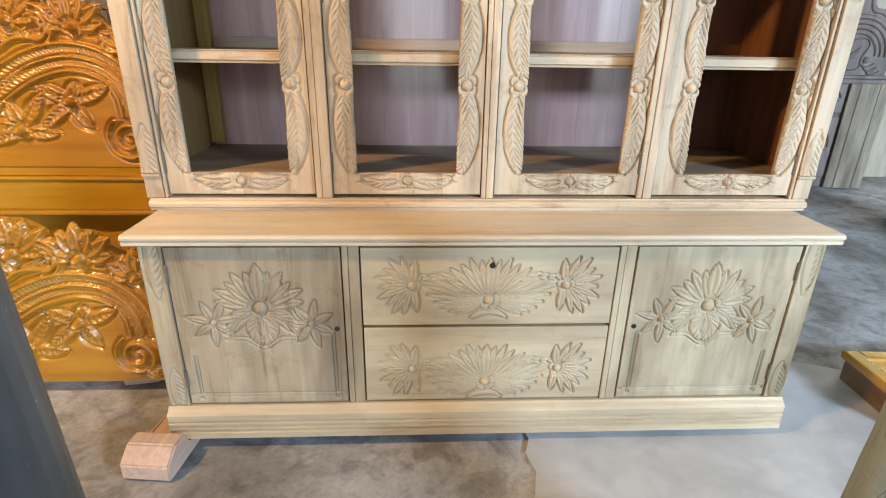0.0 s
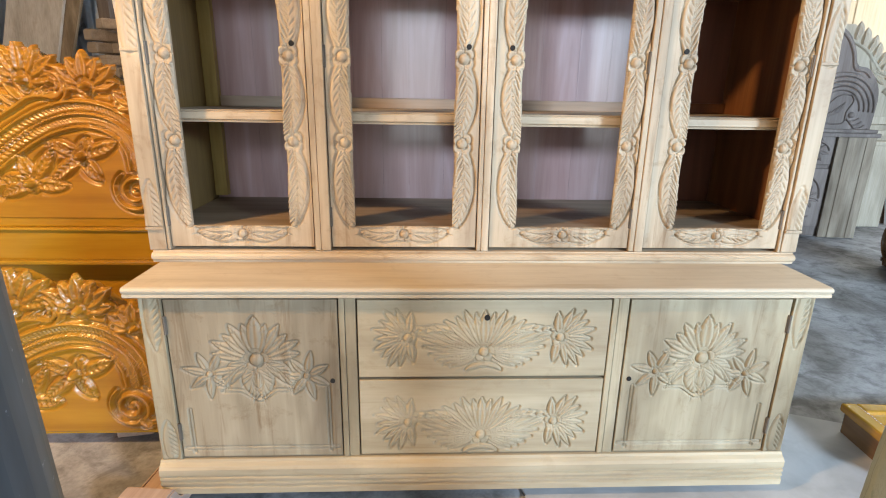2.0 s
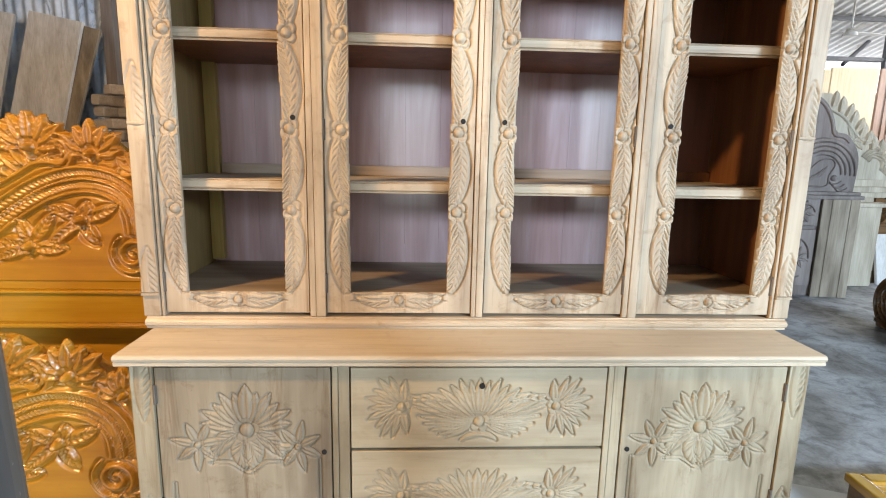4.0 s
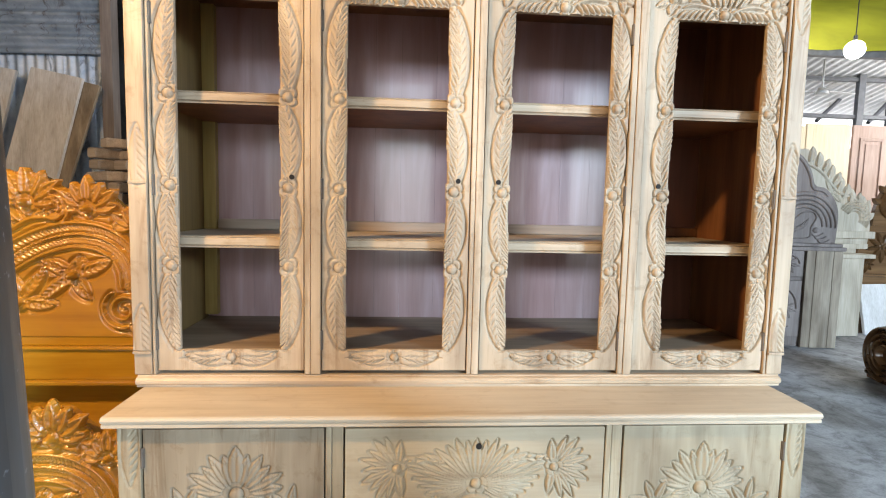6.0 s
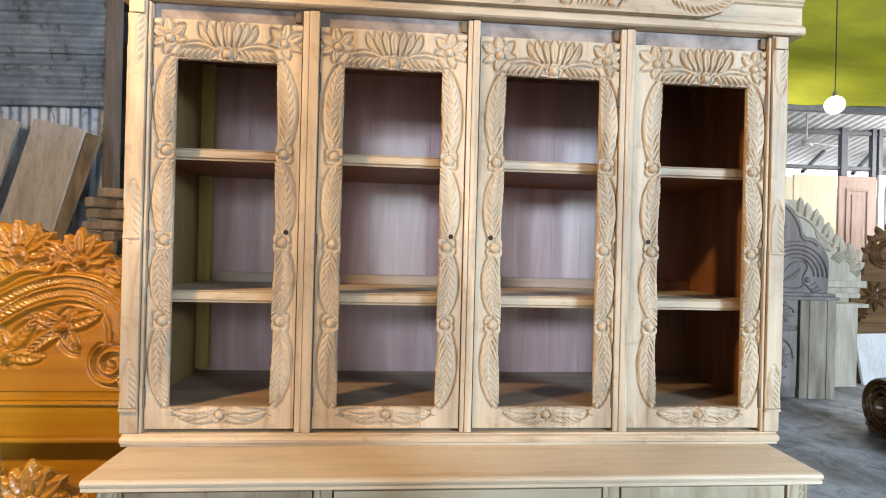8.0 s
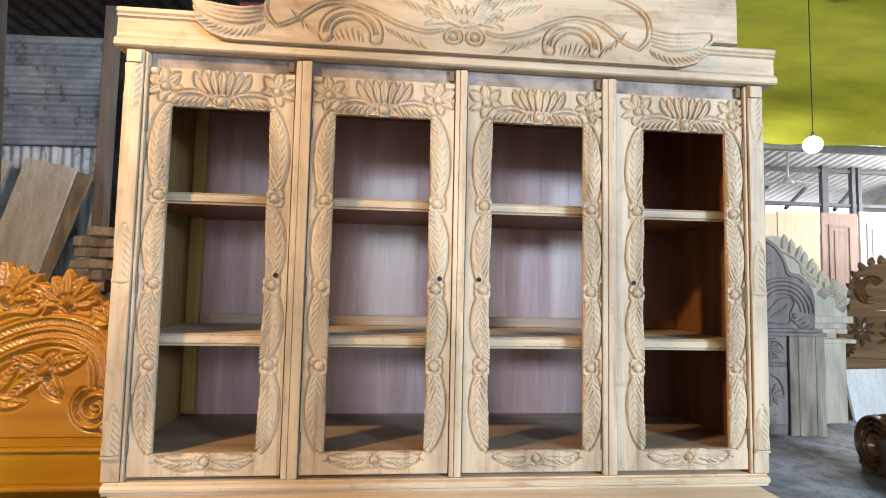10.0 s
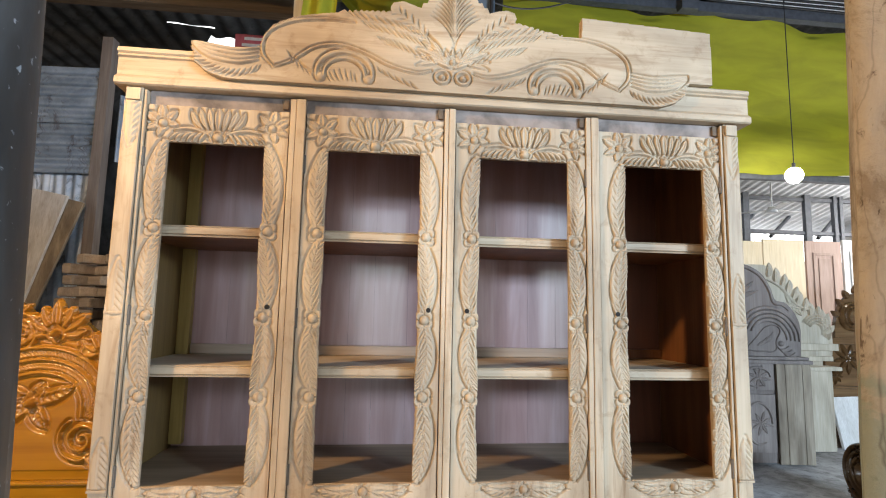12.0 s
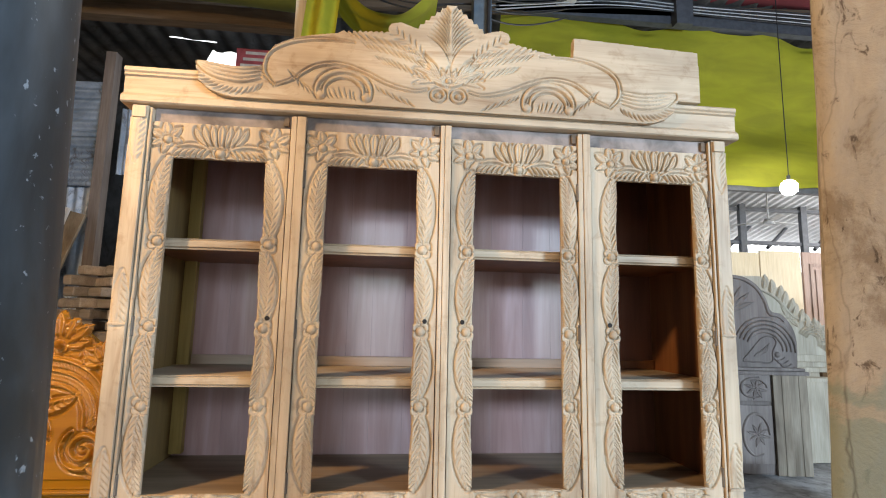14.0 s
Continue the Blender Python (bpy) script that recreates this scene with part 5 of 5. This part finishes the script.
# ---- furniture in the hall on the right ----
def dresser():
    t = thing("dressing_table", (3.545, 2.97, 0), "grey primed dressing table with a carved arched back", "dresser", rz=-6)
    part("side_panel", boxes((0.20, 0.235, -0.02, 0.50, 0.0, 0.899)), streaky_wood, t, "streaky unfinished plank side")
    for i in range(4):
        part("front_plank", boxes((-0.09 + 0.08 * i, -0.012 + 0.08 * i, -0.045 - 0.004 * (i % 2), -0.02, 0.0, 0.899)), streaky_wood, t, "streaky upright plank")
    part("carcass", boxes((-1.0, 0.2, 0.0, 0.48, 0.0, 0.898)), grey_wood, t)
    part("top", boxes((-1.05, 0.25, -0.06, 0.52, 0.90, 0.935), (-1.05, 0.235, -0.03, 0.5, 0.936, 0.965), bev=0.008), grey_wood, t)
    for i, (a, b) in enumerate(((0.10, 0.62), (0.66, 0.90))):
        d = part("drawer", boxes((-0.62, -0.11, -0.035, 0.0, a, b)), grey_wood, t, "grey carved drawer front")
        R = Relief(-0.035)
        small_flower(R, -0.25, (a + b) / 2, 0.1, 30, 8, 0.012)
        R.ridge([(-0.27 + 0.12 * math.cos(q), (a + b) / 2 + 0.18 * (b - a) * 2 * math.sin(q)) for q in [5.2 * j / 24 for j in range(25)]], 0.03, 0.02)
        part("carving", R, grey_wood, d)
    shape = spline([(0.22, 0.96), (0.23, 1.22), (0.19, 1.36), (0.10, 1.47), (0.0, 1.50), (-0.04, 1.62), (-0.12, 1.75), (-0.25, 1.83), (-0.40, 1.85)], 26)
    shape += [(-0.8 - u, v) for u, v in reversed(shape)]
    part("back_board", prism(bmesh.new(), shape, 0.06, 0.11, "y"), grey_wood, t, "grey arched back board")
    R = Relief(0.06)
    # broad bands that sweep over a teardrop panel and end in a fan of curls
    for j in range(4):
        r = 0.295 - 0.040 * j
        R.ridge([(-0.085 + r * math.cos(q), 1.135 + r * 0.98 * math.sin(q)) for q in [2.75 - 2.85 * i / 28 for i in range(29)]], 0.044, 0.020)
    R.ridge(spline([(-0.30, 1.03), (-0.20, 1.14), (-0.11, 1.235), (-0.01, 1.255), (0.03, 1.20), (-0.01, 1.11), (-0.025, 1.015), (-0.16, 1.01), (-0.30, 1.02)], 40), 0.016, 0.014, False)
    for i in range(4):
        c = (0.045 + 0.030 * i, 1.075 - 0.030 * i)
        R.ridge([(c[0] + 0.055 * math.cos(q), c[1] + 0.045 * math.sin(q)) for q in [3.4 + 2.6 * k / 14 for k in range(15)]], 0.020, 0.018)
    R.ball(0.035, 1.085, 0.03, 0.03)
    for i in range(4):
        R.petal(-0.19 + 0.035 * i, 1.06 + 0.012 * i, 40 + 8 * i, 0.11, 0.028, 0.010)
    R.ridge([(u * 0.95 - 0.02, v - 0.03) for u, v in shape[8:26]], 0.03, 0.02)
    for i in range(7):
        R.petal(-0.40, 1.50, 20 + 22 * i, 0.26, 0.06, 0.02)
    part("carving", R, grey_wood, t, "carved grey swan-neck scrolls")


dresser()


def pale_bed():
    t = thing("pale_bed_end", (4.2, 3.6, 0), "pale raw carved bed end with a leafy crest, beyond the dresser", "headboard")
    shape = spline([(0.44, 0.9), (0.46, 1.1), (0.43, 1.28), (0.36, 1.38), (0.19, 1.48), (0.06, 1.62), (-0.1, 1.78), (-0.3, 1.90)], 26)
    shape += [(-1.2, 1.9), (-1.2, 0.9)]
    part("panel", prism(bmesh.new(), shape, 0.0, 0.05, "y"), pale_wood, t)
    part("rail", boxes((-1.2, 0.48, -0.05, 0.06, 0.99, 1.06), (-1.2, 0.30, -0.03, 0.05, 0.0, 0.9), (-1.2, 0.40, -0.06, 0.06, 0.88, 0.93)), pale_wood, t)
    R = Relief(0.0)
    for i in range(13):
        (u, v), a = along(shape[:26], 0.22 + 0.06 * i)
        q = radians(a + 95)
        for k, w, h in ((0.065, 0.085, 0.02), (0.10, 0.06, 0.035)):
            R.petal(u + k * math.cos(q), v + k * math.sin(q), a - 72 + 12 * (i % 2), 0.125, w, h, bend=18)
    for j in range(4):
        r = 0.17 - 0.03 * j
        R.ridge([(0.26 + r * math.cos(q), 1.20 + r * math.sin(q)) for q in [2.6 - 3.2 * i / 24 for i in range(25)]], 0.026, 0.03)
    small_flower(R, 0.0, 1.45, 0.14, 0, 9, 0.02)
    R.ridge(spline([(-0.4, 1.78), (-0.15, 1.68), (0.05, 1.48), (0.25, 1.40), (0.38, 1.28)], 20), 0.035, 0.025)
    part("carving", R, pale_wood, t, "pale carved leaves and scroll")


pale_bed()


def brown_bed():
    t = thing("brown_bed_end", (5.85, 4.2, 0), "glossy brown carved bed end standing in the hall", "headboard", rz=-4)
    shape = spline([(-0.56, 1.10), (-0.54, 1.32), (-0.46, 1.52), (-0.34, 1.63), (-0.15, 1.68), (0.1, 1.85), (0.5, 1.95)], 22) + [(0.9, 1.95), (0.9, 1.15)]
    part("panel", prism(bmesh.new(), shape, 0.0, 0.05, "y"), brown_gloss, t)
    part("rail", boxes((-0.80, 1.0, -0.05, 0.06, 1.03, 1.11), (-0.72, 1.0, -0.02, 0.05, 0.40, 1.03), bev=0.01), brown_gloss, t)
    part("foot", boxes((-0.72, -0.60, -0.02, 0.05, 0, 0.40)), brown_gloss, t)
    part("foot", boxes((0.85, 0.98, -0.02, 0.05, 0, 0.40)), brown_gloss, t)
    R = Relief(-0.02)
    for u, v, r in ((-0.45, 0.86, 0.17), (-0.05, 0.78, 0.19), (0.35, 0.86, 0.17), (-0.62, 0.66, 0.1)):
        small_flower(R, u, v, r, 20 * u, 9, 0.035)
    for j in range(3):
        r = 0.17 - 0.04 * j
        R.ridge([(-0.32 + r * math.cos(q), 1.36 + r * math.sin(q)) for q in [0.6 + 4.2 * i / 24 for i in range(25)]], 0.035, 0.05)
    for i in range(7):
        (u, v), a = along(shape[:22], 0.2 + 0.11 * i)
        R.petal(u, v, a + 70, 0.11, 0.07, 0.05)
    R.ridge([(-0.7, 0.52), (0.9, 0.5)], 0.04, 0.03, False)
    part("carving", R, brown_gloss, t, "glossy brown carved leaves")


brown_bed()


def low_brown():
    t = thing("carved_stand", (3.28, 1.72, 0), "low glossy brown carved bed end on the floor", "bed part", rz=-100)
    shape = spline([(-0.40, 0.0), (-0.43, 0.14), (-0.38, 0.28), (-0.28, 0.40), (-0.14, 0.46), (0.05, 0.48), (0.5, 0.5)], 20) + [(0.8, 0.5), (0.8, 0.0)]
    part("panel", prism(bmesh.new(), shape, 0.0, 0.06, "y"), brown_gloss, t)
    R = Relief(0.0)
    for j in range(4):
        r = 0.20 - 0.042 * j
        R.ridge([(-0.2 + r * math.cos(q), 0.22 + r * math.sin(q)) for q in [0.9 + 3.9 * i / 24 for i in range(25)]], 0.034, 0.05)
    for i in range(6):
        R.petal(-0.30, 0.07 + 0.03 * i, 190 - 18 * i, 0.10, 0.045, 0.05)
        R.petal(-0.05 + 0.06 * i, 0.1, 60, 0.2, 0.05, 0.03)
    part("carving", R, brown_gloss, t, "glossy brown scroll and leaves")


low_brown()


def loose_boards():
    t = thing("pale_cabinet", (4.42, 3.35, 0), "pale plain wooden cabinet standing beside the dresser", "cabinet")
    part("body", boxes((-0.32, -0.02, 0.0, 0.12, 0.0, 0.80)), pale_wood, t)
    part("top", boxes((-0.34, 0.06, -0.04, 0.14, 0.802, 0.84)), pale_wood, t)
    t = thing("leaning_panel", (4.75, 3.45, 0), "pale unpainted panel leaning in the hall", "panel", rz=8)
    bm = boxes((-0.2, 0.38, 0.0, 0.03, 0.0, 0.52), bev=0.004)
    bmesh.ops.rotate(bm, verts=bm.verts, cent=(0, 0, 0), matrix=Matrix.Rotation(radians(-12), 3, "X"))
    part("board", bm, white_board, t)
    t = thing("leaning_panel", (4.5, 3.5, 0), "narrow dark board leaning in the hall", "panel")
    bm = boxes((-0.1, 0.1, 0.0, 0.03, 0.0, 0.55), bev=0.004)
    bmesh.ops.rotate(bm, verts=bm.verts, cent=(0, 0, 0), matrix=Matrix.Rotation(radians(-14), 3, "X"))
    part("board", bm, beam_wood, t)


loose_boards()


def far_doors():
    """Door leaves and boards that stand along the far side of the hall."""
    for x0, x1, z1, mat, framed, lab in ((5.3, 6.15, 2.62, cream_board, False, "cream plain board standing upright"), (6.17, 6.92, 2.66, cream_board, False, "cream plain board standing upright"), (6.96, 7.62, 2.66, rosy_board, True, "rosy brown panelled door leaf standing upright"), (7.66, 8.5, 2.7, white_board, True, "whitish panelled door leaf standing upright"), (8.55, 9.4, 2.6, rosy_board, True, "rosy brown panelled door leaf standing upright")):
        t = thing("door_leaf", (x0, 6.5, 0), lab, "door leaf", "boards along the hall")
        w = x1 - x0
        part("board", boxes((0, w, 0, 0.04, 0.0, z1)), mat, t)
        if framed:
            for a, b in ((0.2, 1.0), (1.1, z1 - 0.2)):
                bm = boxes((0.12, 0.17, -0.015, 0.0, a, b), (w - 0.17, w - 0.12, -0.015, 0.0, a, b), (0.17, w - 0.17, -0.015, 0.0, b - 0.05, b), (0.17, w - 0.17, -0.015, 0.0, a, a + 0.05), (0.22, w - 0.22, -0.012, 0, a + 0.1, b - 0.1), bev=0.004)
                part("panel_moulding", bm, mat, t)


far_doors()


def hall_roof():
    """The lower roof of the hall with its trusses, and the bright eaves behind."""
    def f(u, v):
        return (3.2 + 6.7 * u, 5.4 + 3.6 * v, 3.95 - 0.80 * v + 0.009 * math.sin(u * 84 * math.pi))
    setting("hall_roof", sheet(1, 1, 260, 4, f), tin_roof, "pale corrugated tin roof of the hall", "roof", True)
    setting("daylight_strip", boxes((2.5, 9.98, 8.9, 8.92, 2.6, 3.6), bev=0), sky_glow, "bright daylight under the eaves", "backdrop")
    setting("tie_beam", boxes((3.0, 9.9, 5.1, 5.2, 3.30, 3.40)), steel_grey, "dark steel tie beam", "beam")
    setting("tie_beam", boxes((3.0, 9.9, 7.0, 7.08, 3.48, 3.54)), steel_grey, "dark steel tie beam", "beam")
    setting("tie_beam", boxes((3.0, 9.9, 7.0, 7.08, 2.86, 2.92)), steel_grey, "dark steel tie beam", "beam")
    for x in (7.42, 8.0, 8.12, 8.9, 6.2):
        setting("truss_post", boxes((x, x + 0.07 + 0.05 * (x < 8), 6.98, 7.06, 2.7, 3.75)), steel_grey, "dark steel truss post", "beam")
    for x in (6.4, 7.2, 8.2):
        bm = bmesh.new()
        rod(bm, (x, 7.6, 2.9), (x + 1.2, 8.2, 3.7), 0.035, 8)
        setting("truss_brace", bm, steel_grey, "slanting steel brace", "beam")


hall_roof()


def ceiling_fan():
    t = thing("ceiling_fan", (6.45, 6.6, 3.2), "pale ceiling fan hanging at rest under the hall roof", "fan")
    bm = bmesh.new()
    rod(bm, (0, 0, 0.02), (0, 0, 0.55), 0.014)
    part("rod", bm, cable_pale, t)
    bm = bmesh.new()
    rod(bm, (0, 0, -0.06), (0, 0, 0.05), 0.10, 20, 0.06)
    part("motor", bm, cable_pale, t)
    for i in range(3):
        bm = boxes((0.08, 0.62, -0.06, 0.06, -0.012, -0.004), bev=0.003)
        bmesh.ops.rotate(bm, verts=bm.verts, cent=(0, 0, 0), matrix=Matrix.Rotation(radians(10 + 120 * i), 3, "Z"))
        part("blade", bm, cable_pale, t)


ceiling_fan()


# ---- cloths, lamp, beams and cables overhead ----
def cloths():
    def f(u, v):
        x = 1.3 + 7.2 * u
        lo, hi = 3.24 + 0.02 * x, 5.72 - 0.035 * (x - 1.4)
        sag = 0.07 * math.sin(v * 9 + 2 * noise.noise((x * 0.5, v * 2, 0))) + 0.08 * noise.noise((x * 0.9, v * 4, 1.7))
        return (x, 5.0 - sag + 0.25 * math.sin(v * 3.1), lo + (hi - lo) * v + 0.03 * noise.noise((x * 2.5, v * 3, 5)) + 0.04 * math.sin(x * 5) * (v > 0.95))
    setting("cloth_backdrop", sheet(1, 1, 120, 60, f), lime_cloth, "lime yellow cloth hung in sagging folds over the hall", "cloth", True)

    def g(u, v):
        x = -0.60 + 0.72 * u
        z = 3.62 - (0.28 + 0.06 * v) * math.sin(math.pi * u) ** 0.8 * (1 - 0.35 * v) + 0.03 * noise.noise((u * 4, v * 5, 2))
        return (x, 1.55 + 0.5 * v, z)
    ob = part("draped_cloth", sheet(1, 1, 40, 20, g), lime_cloth, None, "", True)
    tagged(ob, "lime green cloth slung in a swag from the roof", "cloth", "", "structure")

    def h(u, v):
        return (-0.80 + 0.22 * u + 0.05 * v, 1.62 + 0.04 * math.sin(u * 9) + 0.02 * v, 3.12 + 0.6 * v + 0.07 * u)
    ob = part("draped_cloth", sheet(1, 1, 16, 12, h), lime_cloth, None, "", True)
    tagged(ob, "lime green cloth end hanging from the roof", "cloth", "", "structure")

    def k(u, v):
        x = 2.2 + 7.5 * u
        return (x, 4.2 + 0.9 * v, 6.08 + 0.02 * (x - 2.5) - 0.12 * math.sin(math.pi * v) + 0.03 * noise.noise((x, v * 2, 3)))
    setting("maroon_canopy", sheet(1, 1, 60, 10, k), maroon_cloth, "maroon cloth stretched under the roof", "cloth", True)

    def o(u, v):
        x = -5.5 + 4.9 * u
        return (x, 2.9 + 0.8 * v, 4.62 + 0.03 * math.sin(x * 2) - 0.15 * math.sin(math.pi * v))
    setting("olive_canopy", sheet(1, 1, 40, 8, o), cloth("olive_cloth", (0.22, 0.22, 0.03), 0.3), "olive cloth stretched under the dark roof", "cloth", True)


cloths()


def overhead():
    bm = bmesh.new()
    prism(bm, [(4.85, 5.62), (4.97, 5.62), (4.97, 5.95), (4.85, 5.95)], 1.2, 9.9, "x")
    setting("steel_beam", bm, steel_grey, "grey steel roof beam over the lime cloth", "beam")
    setting("timber_beam", boxes((-6.9, -0.9, 4.2, 4.36, 4.70, 4.92)), beam_wood, "dark brown timber tie beam", "beam")
    setting("timber_prop", boxes((-0.86, -0.66, 1.72, 1.88, 0, 5.7)), pale_wood, "pale sawn timber roof prop", "post")
    setting("steel_prop", boxes((0.42, 0.56, 2.0, 2.12, 0, 5.8)), plain("blue_grey_paint", (0.10, 0.13, 0.16), 0.5), "blue grey painted steel prop", "post")
    setting("beam_block", boxes((3.75, 4.0, 4.7, 4.84, 5.55, 6.1)), steel_grey, "steel bracket on the roof beam", "beam")
    setting("beam_block", boxes((2.05, 2.3, 4.7, 4.84, 5.75, 6.15)), white_board, "pale block on the roof beam", "beam")
    bm = sheet(1, 1, 14, 8, lambda u, v: (-2.72 + 0.85 * u + 0.10 * v, 5.3, 4.72 + (0.22 + 0.14 * noise.noise((u * 5, 1, 2))) * v * (1 - 0.45 * u)))
    setting("roof_gap", bm, sky_glow, "bright daylight through a gap in the eaves", "backdrop")
    bm = sheet(1, 1, 12, 2, lambda u, v: (-3.20 + 0.62 * u, 5.3, 5.075 - 0.035 * u + (0.012 + 0.008 * math.sin(u * 9)) * v))
    setting("roof_gap", bm, sky_glow, "thin bright slit of daylight between roof sheets", "backdrop")
    t = thing("sign_board", (-2.28, 5.2, 4.60), "red and white torn sign board under the eaves", "sign", "", "structure")
    part("board", boxes((0.0, 0.5, 0, 0.02, 0.05, 0.34)), plain("sign_red", (0.45, 0.10, 0.12), 0.5), t)
    for i in range(3):
        part("bar", boxes((0.06 + 0.03 * i, 0.40, -0.006, 0.0, 0.08 + 0.09 * i, 0.12 + 0.09 * i), bev=0), white_board, t, "plain pale bar")
    for i in range(7):
        z = 5.72 + 0.035 * i
        cb = wire("cable", [(0.9, 4.6, z - 0.35), (1.6, 4.75, z - 0.2 + 0.05 * (i % 3)), (2.8, 4.8, z + 0.1), (4.0, 4.75, z - 0.02 * i), (5.5, 4.8, z + 0.04), (9.0, 4.8, z)], 0.009, cable_pale if i % 2 else cable_black)
        tagged(cb, "thin electric cable slung along the roof beam", "cable", "roof cables")
    for i in range(5):
        cb = wire("cable", [(-0.5, 2.3, 4.0 + 0.05 * i), (0.0, 2.2, 3.72 + 0.05 * i), (0.45, 1.98, 3.82 + 0.06 * i), (0.75, 2.3, 3.7 + 0.12 * i), (1.6, 3.2, 4.5 + 0.1 * i)], 0.008, cable_black)
        tagged(cb, "black electric cable slung between the roof props", "cable", "roof cables")
    cb = wire("cable", [(0.53, 1.98, 4.6), (0.55, 1.97, 3.9), (0.51, 1.975, 3.3), (0.54, 1.975, 2.6)], 0.016, cable_black)
    tagged(cb, "thick black cable bundle down the steel prop", "cable", "roof cables")


overhead()


def pendant_bulb(at, top):
    t = thing("pendant_bulb", at, "bare lit round bulb hanging on a thin flex", "lamp")
    x, y, z = at
    bm = bmesh.new()
    bmesh.ops.create_uvsphere(bm, u_segments=20, v_segments=12, radius=0.105)
    b = part("bulb", bm, bulb_glow, t, "glowing white bulb", True)
    b.visible_shadow = False
    bm = bmesh.new()
    rod(bm, (0, 0, 0.08), (0, 0, 0.16), 0.022)
    part("holder", bm, cable_black, t)
    wire("flex", [(0, 0, 0.15), (0.012, 0, 0.35), (-0.006, 0, 0.6), (0.004, 0, top - z)], 0.006, cable_black, t)


pendant_bulb((4.98, 4.36, 3.15), 6.09)
pendant_bulb((-2.15, -1.25, 2.68), 5.6)


# ---- timber store on the left ----
def timber_store():
    def plank(x0, x1, top, lean, tilt, mat, lab):
        t = thing("plank", ((x0 + x1) / 2, 3.75, 0), lab, "plank", "leaning planks")
        w = (x1 - x0) / 2
        bm = boxes((-w, w, 0, 0.04, 0, top), bev=0.004)
        bmesh.ops.rotate(bm, verts=bm.verts, cent=(0, 0, 0), matrix=Matrix.Rotation(radians(tilt), 3, "Y"))
        bmesh.ops.rotate(bm, verts=bm.verts, cent=(0, 0, 0), matrix=Matrix.Rotation(radians(-lean), 3, "X"))
        lo = min(v.co.z for v in bm.verts)
        bmesh.ops.translate(bm, verts=bm.verts, vec=(0, 0, -lo))
        part("board", bm, mat, t)
    plank(-4.48, -3.97, 2.5, 8, 11, plank_wood, "wide sawn grey plank leaning on the tin wall")
    plank(-5.10, -4.58, 2.55, 8, 10, plank_wood, "wide sawn grey plank leaning on the tin wall")
    plank(-4.12, -3.92, 2.47, 9.5, 13, streaky_wood, "brown sawn plank leaning on the tin wall")
    # stack of short sawn blocks
    random.seed(5)
    for j in range(18):
        z = 0.099 * j
        for i in range(4 - int(max(0, j - 13) * 0.6)):
            if j < 9 and i % 2:
                continue
            w = 0.09 + 0.08 * random.random()
            x = -3.04 + 0.035 * max(0, j - 13) + 0.09 * (j % 2) + 0.05 * random.random() + i * 0.185
            t = thing("sawn_block", (x, 3.4 + 0.10 * random.random(), z), "short sawn timber block in a rough stack", "timber block", "stack of blocks", rz=random.uniform(-55, 55))
            part("block", boxes((-w / 2, w / 2, -0.13 - 0.08 * random.random(), 0.2, 0.0, 0.080 + 0.016 * random.random()), bev=0.022), block_wood, t)


timber_store()
